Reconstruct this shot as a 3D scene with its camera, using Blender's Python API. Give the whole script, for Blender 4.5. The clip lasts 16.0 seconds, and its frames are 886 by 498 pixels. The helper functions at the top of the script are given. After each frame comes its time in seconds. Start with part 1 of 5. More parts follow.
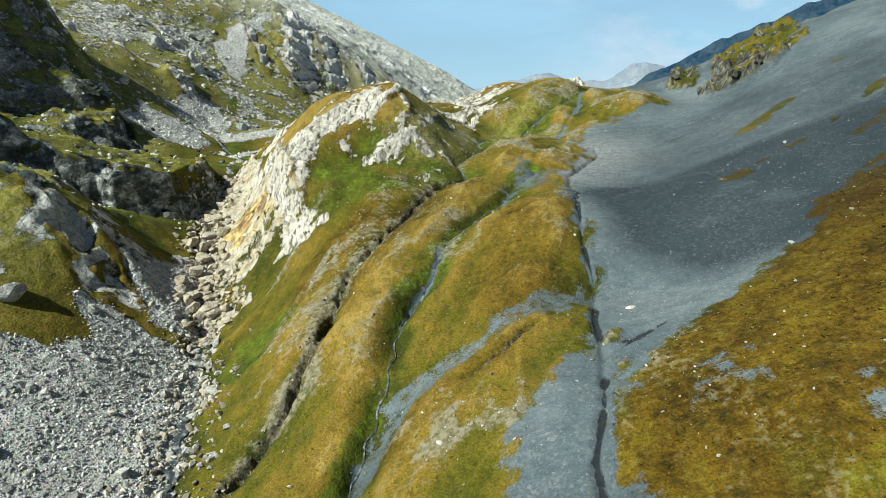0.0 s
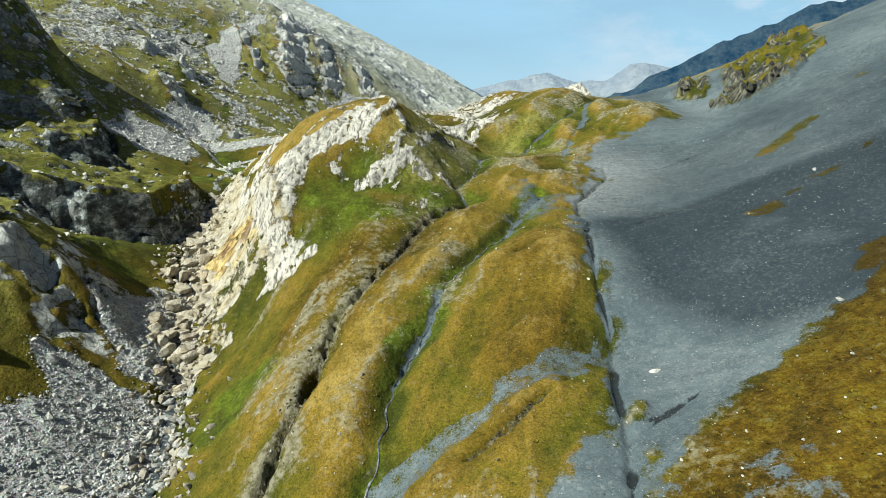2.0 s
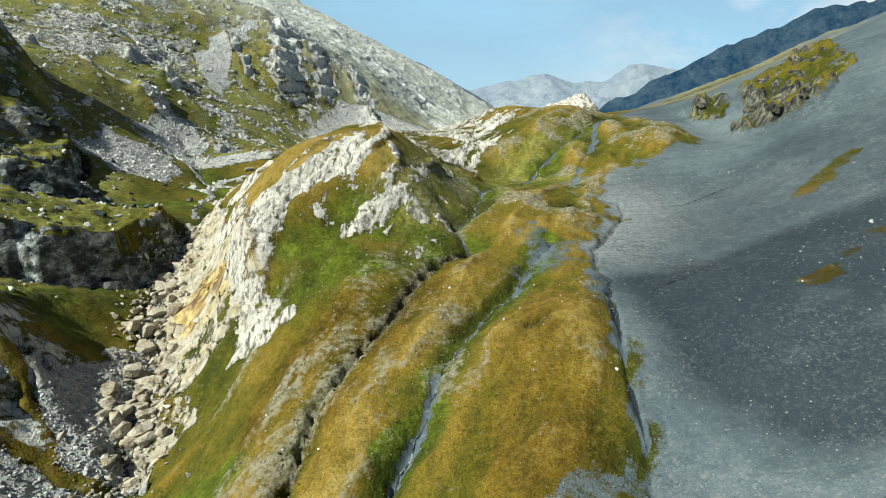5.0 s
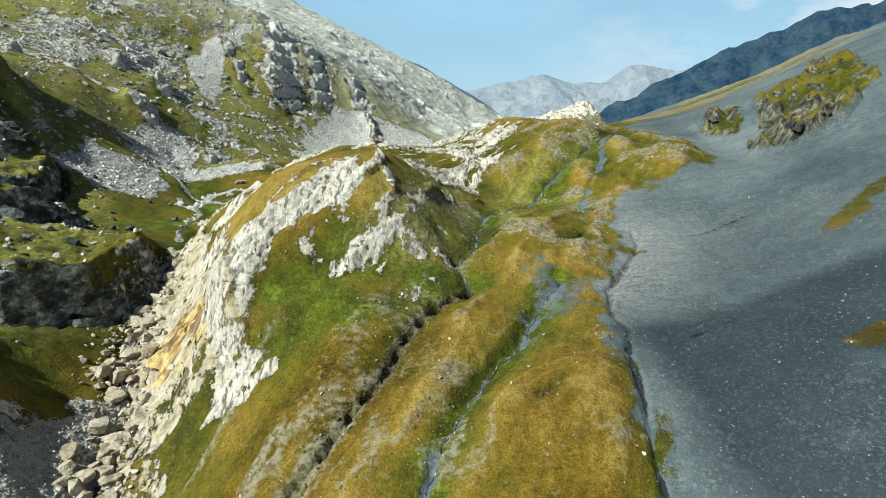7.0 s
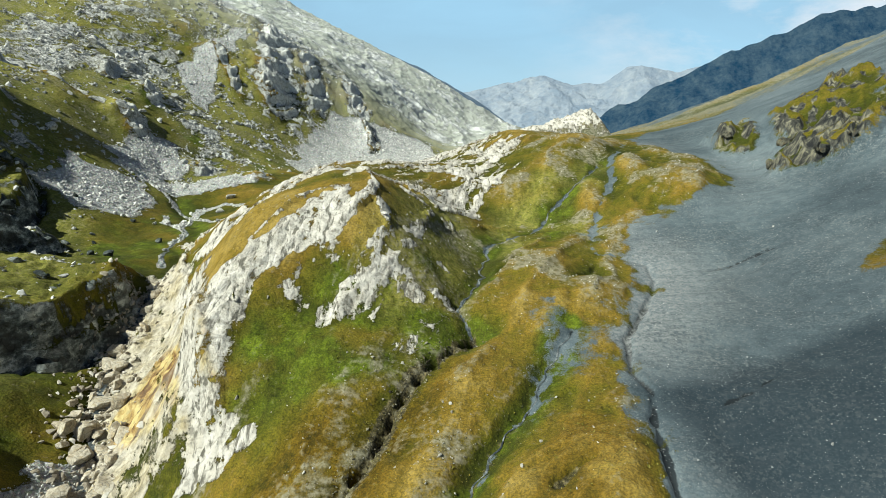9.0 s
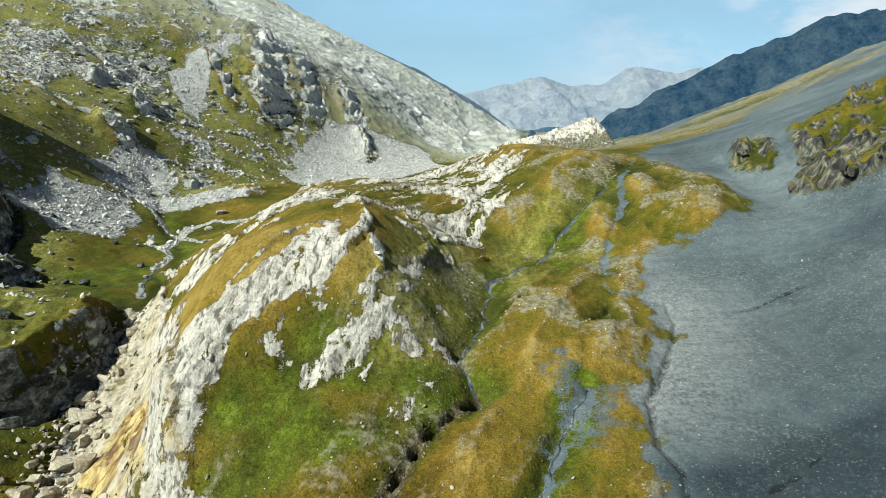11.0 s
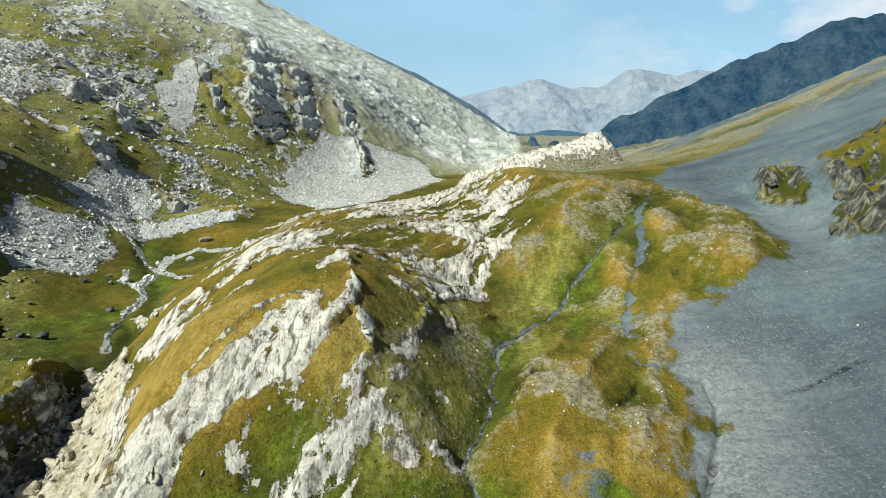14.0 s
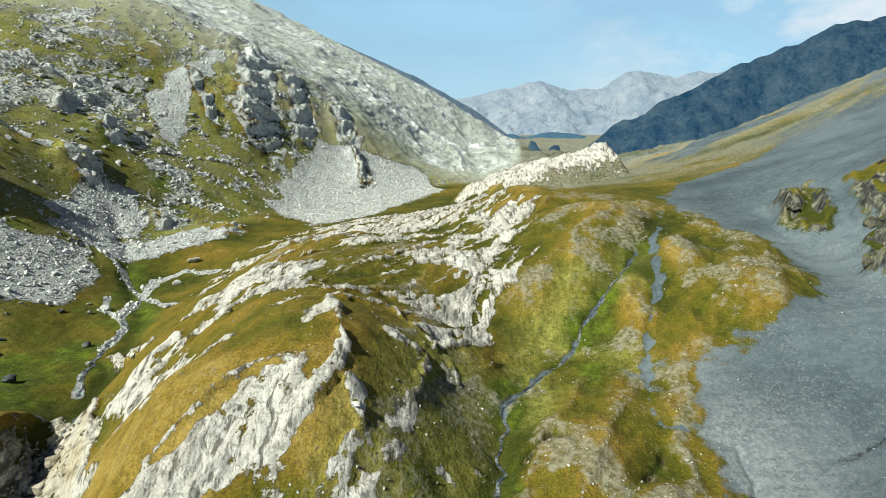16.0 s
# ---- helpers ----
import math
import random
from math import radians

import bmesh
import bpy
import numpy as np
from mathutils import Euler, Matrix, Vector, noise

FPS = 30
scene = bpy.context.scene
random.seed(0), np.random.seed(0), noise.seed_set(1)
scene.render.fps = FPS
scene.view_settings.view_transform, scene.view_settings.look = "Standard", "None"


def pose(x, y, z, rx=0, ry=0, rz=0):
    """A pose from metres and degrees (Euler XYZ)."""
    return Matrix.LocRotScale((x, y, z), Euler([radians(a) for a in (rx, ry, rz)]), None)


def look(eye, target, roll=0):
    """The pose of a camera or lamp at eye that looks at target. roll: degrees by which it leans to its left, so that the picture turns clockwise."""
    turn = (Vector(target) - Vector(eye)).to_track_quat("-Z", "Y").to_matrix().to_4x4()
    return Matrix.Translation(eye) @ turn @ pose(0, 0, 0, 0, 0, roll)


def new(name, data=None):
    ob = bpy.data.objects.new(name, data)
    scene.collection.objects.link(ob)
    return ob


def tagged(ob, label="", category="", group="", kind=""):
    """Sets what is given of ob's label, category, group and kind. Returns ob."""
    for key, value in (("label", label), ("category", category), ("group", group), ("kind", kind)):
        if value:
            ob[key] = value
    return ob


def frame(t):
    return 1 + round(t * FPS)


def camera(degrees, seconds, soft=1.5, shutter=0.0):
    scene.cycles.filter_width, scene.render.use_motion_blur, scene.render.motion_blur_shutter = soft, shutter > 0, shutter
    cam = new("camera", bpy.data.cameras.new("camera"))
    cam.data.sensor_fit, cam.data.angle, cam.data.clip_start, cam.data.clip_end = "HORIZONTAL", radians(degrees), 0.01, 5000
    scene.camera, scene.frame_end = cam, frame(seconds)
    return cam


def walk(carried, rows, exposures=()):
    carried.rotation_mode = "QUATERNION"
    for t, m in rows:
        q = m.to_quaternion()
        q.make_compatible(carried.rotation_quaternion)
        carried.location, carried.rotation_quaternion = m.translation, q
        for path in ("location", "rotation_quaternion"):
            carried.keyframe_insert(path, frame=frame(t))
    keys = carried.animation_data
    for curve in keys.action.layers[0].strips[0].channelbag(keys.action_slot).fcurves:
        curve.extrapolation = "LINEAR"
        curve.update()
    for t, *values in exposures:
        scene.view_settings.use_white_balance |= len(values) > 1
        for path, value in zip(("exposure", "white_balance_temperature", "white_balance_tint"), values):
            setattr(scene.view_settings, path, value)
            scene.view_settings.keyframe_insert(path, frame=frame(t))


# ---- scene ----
cam = camera(72.0, 16.0, 0.75)
PATH = [
    (0.0, pose(0.558, -54.385, -19.244, 76.088, 0.259, 0.514)),
    (2.0, pose(0.419, -40.798, -14.436, 76.026, 0.146, 0.373)),
    (4.0, pose(0.279, -27.205, -9.626, 75.990, 0.065, 0.240)),
    (6.0, pose(0.140, -13.606, -4.814, 75.982, 0.016, 0.116)),
    (8.0, pose(0.000, 0.000, 0.000, 76.000, -0.000, 0.000)),
    (10.0, pose(-0.140, 13.612, 4.816, 76.045, 0.016, -0.108)),
    (12.0, pose(-0.280, 27.230, 9.635, 76.117, 0.064, -0.207)),
    (14.0, pose(-0.420, 40.854, 14.456, 76.216, 0.144, -0.298)),
    (16.0, pose(-0.559, 54.485, 19.279, 76.341, 0.257, -0.380)),
]
walk(cam, PATH, [(0.0, 0.67), (16.0, 0.67)])

# ---- light ----
SUN = Vector((-0.60, -0.37, 0.70)).normalized()      # towards the sun
world = bpy.data.worlds.new("world")
scene.world = world
world.use_nodes = True
wt = world.node_tree
wt.nodes.clear()


def wnode(kind, **sets):
    n = wt.nodes.new(kind)
    for k, v in sets.items():
        n.inputs[k].default_value = v
    return n


sky = wt.nodes.new("ShaderNodeTexSky")
sky.sky_type = "NISHITA"
sky.sun_disc = False
sky.sun_elevation = math.asin(SUN.z)
sky.sun_rotation = math.atan2(SUN.x, SUN.y)
sky.altitude = 2200
sky.dust_density = 0.6
back = wnode("ShaderNodeBackground", Strength=0.040)
wout = wt.nodes.new("ShaderNodeOutputWorld")
# thin broken cloud over the whole sky
wco = wt.nodes.new("ShaderNodeTexCoord")
wmap = wt.nodes.new("ShaderNodeMapping")
wmap.inputs["Scale"].default_value = (1.0, 1.0, 3.4)
wt.links.new(wco.outputs["Generated"], wmap.inputs["Vector"])
cl = wnode("ShaderNodeTexNoise", Scale=3.1, Detail=7.0, Roughness=0.56, Distortion=0.35)
wt.links.new(wmap.outputs["Vector"], cl.inputs["Vector"])
cr = wt.nodes.new("ShaderNodeValToRGB")
cr.color_ramp.elements[0].position = 0.40
cr.color_ramp.elements[0].color = (0.66, 0.66, 0.66, 1)
cr.color_ramp.elements[1].position = 0.72
cr.color_ramp.elements[1].color = (0.84, 0.84, 0.84, 1)
wt.links.new(cl.outputs["Fac"], cr.inputs["Fac"])
cmix = wt.nodes.new("ShaderNodeMixRGB")
cmix.inputs["Color2"].default_value = (6.6, 11.9, 15.7, 1)
sep = wt.nodes.new("ShaderNodeSeparateXYZ")
wt.links.new(wco.outputs["Generated"], sep.inputs["Vector"])
haze = wt.nodes.new("ShaderNodeMapRange")
haze.inputs["From Min"].default_value, haze.inputs["From Max"].default_value = 0.14, 0.34
haze.inputs["To Min"].default_value, haze.inputs["To Max"].default_value = 1.0, 0.0
wt.links.new(sep.outputs["Z"], haze.inputs["Value"])
hz = wt.nodes.new("ShaderNodeMath")
hz.operation = "MULTIPLY"
wt.links.new(cr.outputs["Color"], hz.inputs[0])
wt.links.new(haze.outputs["Result"], hz.inputs[1])
wt.links.new(hz.outputs["Value"], cmix.inputs["Fac"])
wt.links.new(sky.outputs["Color"], cmix.inputs["Color1"])
cl2 = wnode("ShaderNodeTexNoise", Scale=2.3, Detail=8.0, Roughness=0.58, Distortion=0.2)
wmap2 = wt.nodes.new("ShaderNodeMapping")
wmap2.inputs["Scale"].default_value = (1.6, 1.6, 4.0)
wmap2.inputs["Location"].default_value = (3.1, 0.4, 0.2)
wt.links.new(wco.outputs["Generated"], wmap2.inputs["Vector"])
wt.links.new(wmap2.outputs["Vector"], cl2.inputs["Vector"])
cr2 = wt.nodes.new("ShaderNodeValToRGB")
cr2.color_ramp.elements[0].position = 0.47
cr2.color_ramp.elements[0].color = (0, 0, 0, 1)
cr2.color_ramp.elements[1].position = 0.62
cr2.color_ramp.elements[1].color = (0.8, 0.8, 0.8, 1)
wt.links.new(cl2.outputs["Fac"], cr2.inputs["Fac"])
cloudy = wt.nodes.new("ShaderNodeMixRGB")
cloudy.inputs["Color2"].default_value = (13.2, 14.0, 14.7, 1)
hz2 = wt.nodes.new("ShaderNodeMath")
hz2.operation = "MULTIPLY"
east = wt.nodes.new("ShaderNodeMapRange")
east.inputs["From Min"].default_value, east.inputs["From Max"].default_value = 0.12, 0.42
wt.links.new(sep.outputs["X"], east.inputs["Value"])
bank_m = wt.nodes.new("ShaderNodeMath")
bank_m.operation = "MULTIPLY"
wt.links.new(cr2.outputs["Color"], bank_m.inputs[0])
wt.links.new(east.outputs["Result"], bank_m.inputs[1])
wt.links.new(bank_m.outputs["Value"], hz2.inputs[0])
wt.links.new(haze.outputs["Result"], hz2.inputs[1])
wt.links.new(hz2.outputs["Value"], cloudy.inputs["Fac"])
wt.links.new(cmix.outputs["Color"], cloudy.inputs["Color1"])
wt.links.new(cloudy.outputs["Color"], back.inputs["Color"])
wt.links.new(back.outputs["Background"], wout.inputs["Surface"])

lamp = bpy.data.lights.new("sun", "SUN")
lamp.energy, lamp.angle, lamp.color = 5.0, radians(0.55), (0.945, 1.0, 0.91)
new("sun", lamp).matrix_world = look(SUN * 300, (0, 0, 0))


# ---- noise on arrays ----
def hash2(ix, iy, seed):
    h = ix.astype(np.int32).astype(np.uint32) * np.uint32(374761393) + iy.astype(np.int32).astype(np.uint32) * np.uint32(668265263)
    h += np.uint32((seed * 1442695041) & 0xFFFFFFFF)
    h = (h ^ (h >> np.uint32(13))) * np.uint32(1274126177)
    h = (h ^ (h >> np.uint32(16))) * np.uint32(2246822519)
    return ((h ^ (h >> np.uint32(15))) & np.uint32(0xFFFFFF)).astype(np.float32) * np.float32(1.0 / 0xFFFFFF)


def vnoise(x, y, seed=0):
    """Value noise, 0 to 1."""
    ix, iy = np.floor(x), np.floor(y)
    fx, fy = x - ix, y - iy
    fx, fy = fx * fx * fx * (fx * (fx * 6 - 15) + 10), fy * fy * fy * (fy * (fy * 6 - 15) + 10)
    a, b = hash2(ix, iy, seed), hash2(ix + 1, iy, seed)
    c, d = hash2(ix, iy + 1, seed), hash2(ix + 1, iy + 1, seed)
    return (a + (b - a) * fx) + ((c + (d - c) * fx) - (a + (b - a) * fx)) * fy


def fbm(x, y, size, octaves=4, seed=0, gain=0.5):
    """Broken noise, about -1 to 1; size: metres of the largest swell."""
    total, amp, norm = 0.0, 1.0, 0.0
    for k in range(octaves):
        ca, sa = math.cos(0.7 * k), math.sin(0.7 * k)
        f = 2.03 ** k / size
        total = total + amp * (2 * vnoise((x * ca - y * sa) * f, (x * sa + y * ca) * f, seed + 17 * k) - 1)
        norm += amp
        amp *= gain
    return total / norm * 1.6


def ridged(x, y, size, octaves=4, seed=0):
    total, amp, norm = 0.0, 1.0, 0.0
    for k in range(octaves):
        ca, sa = math.cos(0.9 * k), math.sin(0.9 * k)
        f = 2.1 ** k / size
        n = 1 - np.abs(2 * vnoise((x * ca - y * sa) * f, (x * sa + y * ca) * f, seed + 31 * k) - 1)
        total = total + amp * n * n
        norm += amp
        amp *= 0.5
    return total / norm


def blocks(x, y, size, seed=0, fill=0.7, steep=1.6):
    """Angular blocks standing up out of the ground: height 0 to about 1 in units of the size."""
    gx, gy = x / size, y / size
    ix, iy = np.floor(gx), np.floor(gy)
    top = np.zeros_like(gx)
    for dx in (-1, 0, 1):
        for dy in (-1, 0, 1):
            cx, cy = ix + dx, iy + dy
            px = cx + 0.15 + 0.7 * hash2(cx, cy, seed)
            py = cy + 0.15 + 0.7 * hash2(cx, cy, seed + 1)
            on = hash2(cx, cy, seed + 2) < fill
            h = 0.35 + 0.65 * hash2(cx, cy, seed + 3)
            a = 6.283 * hash2(cx, cy, seed + 4)
            u = (gx - px) * np.cos(a) + (gy - py) * np.sin(a)
            v = -(gx - px) * np.sin(a) + (gy - py) * np.cos(a)
            lean = 0.5 * (hash2(cx, cy, seed + 5) - 0.5)
            flat = h * (0.62 + lean * u * 2)
            side = steep * (h * 0.62 - np.maximum(np.abs(u) * 1.25, np.maximum(np.abs(v), np.abs(u + v) * 0.78)))
            top = np.maximum(top, np.where(on, np.minimum(flat, side), 0))
    return top


# ---- lie of the land: cross-sections of the valley, from near to far ----
SECT = []


def section(y, *z):
    SECT.append((y, np.array(z)))


def far_section(y, *xz):
    xz = np.array(xz).reshape(-1, 2)
    SECT.append((y, np.interp(XS, xz[:, 0], xz[:, 1])))


XS = (-1800, -800, -480, -320, -240, -190, -160, -135, -112, -95, -82, -72, -62, -52, -42, -33, -24, -15, -6, 3, 12, 21, 30, 40, 52, 66, 82, 100, 122, 150, 190, 250, 320, 460, 800, 1800)
section(-60, 255.5, 145.5, 73.5, 21.5, -8.5, -30.5, -44.5, -54.1, -62.6, -68.5, -72.4, -74.9, -76.8, -77.9, -78.1, -77.5, -76.2, -74.2, -71.8, -69.1, -66.2, -63.1, -59.9, -56.2, -51.7, -46.3, -40.2, -33.4, -25.4, -15.8, -3.6, 11.8, 27.1, 72.1, 167.1, 327.1)
section(-10, 261.3, 151.3, 79.3, 27.3, -2.7, -24.7, -38.7, -48.2, -57, -63.5, -68.3, -71.6, -74.6, -76.8, -77.8, -77.2, -75.1, -72.1, -68.6, -64.7, -60.7, -56.6, -52.6, -48.5, -44, -39.1, -33.5, -26.8, -18.5, -7.5, 4.3, 19.4, 35.3, 80.3, 175.3, 335.3)
# From here to y 248 the unseen western heights are raised to shade the left slope.
section(10, 264.5, 154.5, 150, 100, 50, 6, -35.5, -44.5, -53, -59.6, -64.7, -68.5, -72, -74.9, -76.3, -75.1, -72.2, -68.7, -65, -61.2, -57.6, -54.3, -50.6, -45.7, -41.5, -36.9, -31.3, -24.7, -16.4, -5.4, 6.7, 22.3, 38.7, 83.7, 178.7, 338.7)
section(28, 267.7, 157.7, 150, 100, 50, 6, -32.3, -40.6, -48.6, -55.1, -60.4, -64.5, -68.4, -72.7, -74.5, -71.3, -66.9, -63.2, -60.4, -57, -53.5, -53.5, -52, -47.7, -42.1, -36, -29.9, -23.4, -15.2, -4.7, 8.2, 24.9, 41.7, 86.7, 181.7, 341.7)
section(44, 270.5, 160.5, 150, 100, 50, 6, -29.5, -36.9, -44, -50.3, -56.2, -61, -66.7, -71.9, -72, -66.5, -58.9, -54.9, -54.9, -53.8, -50.3, -50.4, -51.6, -48.7, -42.6, -34.5, -29.1, -22.6, -14.4, -4.2, 9.5, 27.1, 44.5, 89.5, 184.5, 344.5)
section(58, 272.9, 162.9, 150, 100, 50, 6, -27.1, -33.8, -39.6, -45.4, -52.7, -59.7, -67.2, -71.9, -69.7, -63.3, -56.3, -52.2, -51.4, -49.5, -45.6, -44.6, -46.1, -45.9, -40.7, -36.4, -29, -22.1, -13.9, -3.6, 10.6, 29.1, 46.9, 91.9, 186.9, 346.9)
section(72, 274.9, 164.9, 150, 100, 50, 6, -25.1, -31.3, -35.6, -38.8, -47.5, -57.6, -66.2, -69.7, -65.5, -58.7, -51.8, -48.2, -46.3, -45.2, -41.9, -39.9, -41.5, -42.3, -38.2, -33.9, -28.2, -21.7, -13.3, -2.8, 11.8, 31.1, 49.2, 94.2, 189.2, 349.2)
section(86, 276.4, 166.4, 150, 100, 50, 6, -23.6, -29.9, -34.1, -35.2, -44.4, -56.7, -64.4, -63.9, -59.2, -50.8, -46.9, -44.7, -43.8, -43.5, -42.7, -40.7, -40.6, -40.8, -38.1, -34.2, -28.5, -21.5, -12.7, -1.7, 13.2, 33, 51.6, 96.6, 191.6, 351.6)
section(100, 277.5, 167.5, 150, 100, 50, 6, -22.5, -29.5, -35.7, -42.7, -51.7, -58.7, -63, -56.9, -42.3, -41.2, -40.2, -39.2, -40.5, -39.9, -39.7, -40.4, -40.1, -40.7, -40.2, -35.3, -28.9, -21.3, -12, -0.6, 14.6, 35, 53.9, 98.9, 193.9, 353.9)
section(112, 278, 168, 205, 150, 80, 20, -22, -29.7, -37.3, -45.1, -51.8, -58.3, -59.3, -48.4, -34.2, -32.2, -34.7, -35.4, -37.1, -38.2, -37.9, -36.4, -37.9, -38.7, -37.8, -35.2, -29.1, -20.9, -11.2, 0.5, 15.9, 36.4, 55.9, 100.9, 195.9, 355.9)
section(124, 278.4, 168.4, 205, 150, 80, 20, -21.6, -30, -38, -45.7, -52.5, -57.2, -54.3, -42.2, -28.1, -23.5, -23.3, -23.8, -29.3, -35, -35.6, -35, -35, -36.6, -36.9, -35.5, -29.1, -20.5, -10.4, 1.7, 17.2, 37.8, 57.7, 102.7, 197.7, 357.7)
section(136, 278.5, 168.5, 205, 150, 80, 20, -21.5, -30.2, -37.7, -45.5, -52.3, -54.1, -50.3, -34.8, -23.2, -18.7, -16.5, -17.5, -25.5, -32.8, -34.7, -33.5, -34.4, -35.6, -35.9, -34.2, -28.7, -20, -9.4, 3, 18.6, 39.2, 59.5, 104.5, 199.5, 359.5)
section(150, 278.4, 168.4, 205, 150, 80, 20, -21.6, -31, -36.8, -44.1, -50, -49.6, -43.1, -32.8, -23.5, -17.9, -15.1, -16, -21.9, -31.3, -33.6, -33.1, -32.5, -32.4, -32, -31.1, -27.2, -19.1, -8, 4.7, 20.1, 40.7, 61.5, 106.5, 201.5, 361.5)
section(165, 278.1, 168.1, 205, 150, 80, 20, -21.9, -32.7, -38.9, -43.3, -46.9, -41.8, -34, -27.7, -21.9, -18, -16.4, -18.3, -22.5, -27.8, -31.4, -33, -33.4, -32, -28.9, -27.7, -25.2, -18.8, -7.2, 6.7, 21.6, 42.2, 63.5, 108.5, 203.5, 363.5)
section(182, 277.9, 167.9, 205, 150, 80, 20, -22.1, -35.8, -42, -44.9, -47.3, -39.2, -30.7, -25.5, -21.4, -19.2, -18.8, -20.5, -24, -28.4, -31.2, -32.1, -31.9, -31.2, -27.8, -23.4, -24.3, -18.6, -5.3, 8.6, 22.9, 43.7, 65.3, 110.3, 205.3, 365.3)
section(200, 351.3, 191.3, 190, 142, 76, 8, -20.7, -39.3, -44.3, -46.6, -45.5, -39.5, -32.3, -25.7, -21.2, -19.7, -19.6, -20.3, -21.5, -23, -24.2, -24, -26.8, -26.2, -24.5, -21.7, -21.7, -21.2, -8.2, 9.5, 23.9, 45, 66.9, 111.9, 206.9, 366.9)
section(222, 357.4, 197.4, 170, 130, 70, 2.8, -17.9, -34, -44.6, -46.7, -43.6, -38.4, -32.3, -26.6, -22.6, -20.9, -20.4, -20.4, -20.7, -20.9, -21.3, -19.3, -17.8, -17, -16.6, -17.1, -16.7, -15.8, -0.6, 10.8, 24, 45.3, 68, 113, 208, 368)
section(248, 358.6, 198.6, 140, 104, 56, 9.2, -20.2, -35.8, -45, -46, -42.6, -38, -32.6, -26.6, -23.6, -22.6, -22.8, -23.2, -23.1, -22.2, -20.5, -18.5, -16.6, -15, -14.3, -14.6, -15.4, -14.3, -3.3, 8.6, 22.5, 44.9, 68.6, 113.6, 208.6, 368.6)
section(280, 381.1, 221.1, 106.1, 64, 34, 0.1, -18.3, -36.7, -47.5, -47, -43.9, -41, -38.2, -35.5, -33.4, -31.8, -30.1, -27.6, -24.7, -21.5, -18.1, -14.5, -11.5, -12, -13.4, -14.7, -15.3, -13.2, -6.7, 3.5, 18.9, 43.5, 68.2, 113.2, 208.2, 368.2)
section(320, 383.5, 223.5, 108.5, 53.5, 25.7, 0.9, -22.5, -38.4, -40, -41.1, -41.7, -41.3, -40.3, -38.9, -37.2, -35.5, -33.5, -31.4, -29.1, -26.7, -24.5, -22.4, -20.9, -19.9, -19, -18.2, -17, -14.9, -10.9, -3, 13.1, 39.7, 65.9, 110.9, 205.9, 365.9)
section(370, 388.4, 228.4, 113.4, 58.4, 30.2, 6.3, -13.4, -29.2, -38, -41.5, -42.9, -43.3, -43.3, -42.9, -42.1, -41.1, -39.9, -38.5, -37.1, -35.6, -34, -32.5, -31.1, -29.5, -27.8, -25.7, -23.3, -20.1, -15.4, -7.5, 7.3, 33.8, 61.4, 106.4, 201.4, 361.4)
section(430, 403.4, 243.4, 128.4, 73.4, 46.2, 13.6, -3.3, -17.2, -32.8, -42.1, -45.4, -46.5, -46.9, -47, -46.8, -46.4, -45.8, -45.1, -44.3, -43.4, -42.4, -41.3, -40.1, -38.7, -36.8, -34.5, -31.4, -27.6, -22.1, -13.7, 0.9, 27.6, 55.1, 95.1, 185.1, 305.1)
section(500, 424.5, 264.5, 149.5, 94.5, 76.6, 49.3, 31.2, 13.9, -7.3, -21.4, -29.1, -32.9, -35.7, -38, -39.9, -41.5, -42.8, -43.8, -44.6, -45.2, -45.6, -45.7, -45.6, -45.3, -44.5, -43, -40.7, -37.5, -32.6, -25, -11.8, 12.3, 40.4, 80.4, 170.4, 290.4)
section(580, 441.4, 281.4, 166.4, 111.4, 101, 77.7, 62.6, 48.2, 30.5, 15.5, 4.5, -3.4, -11, -18.1, -24.7, -30, -34.5, -38.2, -41.3, -44, -46.4, -48.4, -50.1, -51.4, -52, -51.6, -50.4, -48.4, -45, -39.6, -30, -9.8, 20.8, 60.8, 150.8, 270.8)
far_section(720, -1800, 420, -800, 260, -480, 175, -300, 125, -180, 78, -110, 45, -60, 10, -20, -25, 40, -50, 150, -50, 230, -42, 300, -22, 380, 10, 460, 40, 800, 120, 1800, 300)
far_section(950, -1800, 480, -800, 300, -480, 205, -300, 140, -180, 88, -100, 48, -30, 5, 40, -40, 100, -58, 200, -60, 300, -55, 460, -40, 800, 0, 1800, 100)
far_section(1300, -1800, 520, -800, 330, -480, 255, -410, 215, -309, 183, -255, 152, -165, 109, -97, 76, -5, 33, 66, -12, 137, -58, 200, -85, 460, -85, 800, -60, 1800, 0)
far_section(1800, -1800, 300, -480, 60, -250, 0, 0, -60, 137, -110, 460, -120, 1800, -60)
far_section(2800, -1800, -60, 0, -150, 1800, -150)
far_section(4700, -1800, -200, 0, -210, 1800, -210)


def cubic_weights(knots, at):
    """Rows of weights by which values at the knots give smooth values at the places."""
    k = np.array(knots, float)
    at = np.clip(at, k[0], k[-1])
    i = np.clip(np.searchsorted(k, at) - 1, 0, len(k) - 2)
    h = k[i + 1] - k[i]
    t = (at - k[i]) / h
    w = np.zeros((len(at), len(k)))
    r = np.arange(len(at))
    h00, h10, h01, h11 = 2 * t**3 - 3 * t**2 + 1, t**3 - 2 * t**2 + t, -2 * t**3 + 3 * t**2, t**3 - t**2
    w[r, i] += h00
    w[r, i + 1] += h01
    for j, f in ((i, h10), (i + 1, h11)):
        a, b = np.maximum(j - 1, 0), np.minimum(j + 1, len(k) - 1)
        g = f * h / (k[b] - k[a])
        np.add.at(w, (r, b), g)
        np.add.at(w, (r, a), -g)
    return w


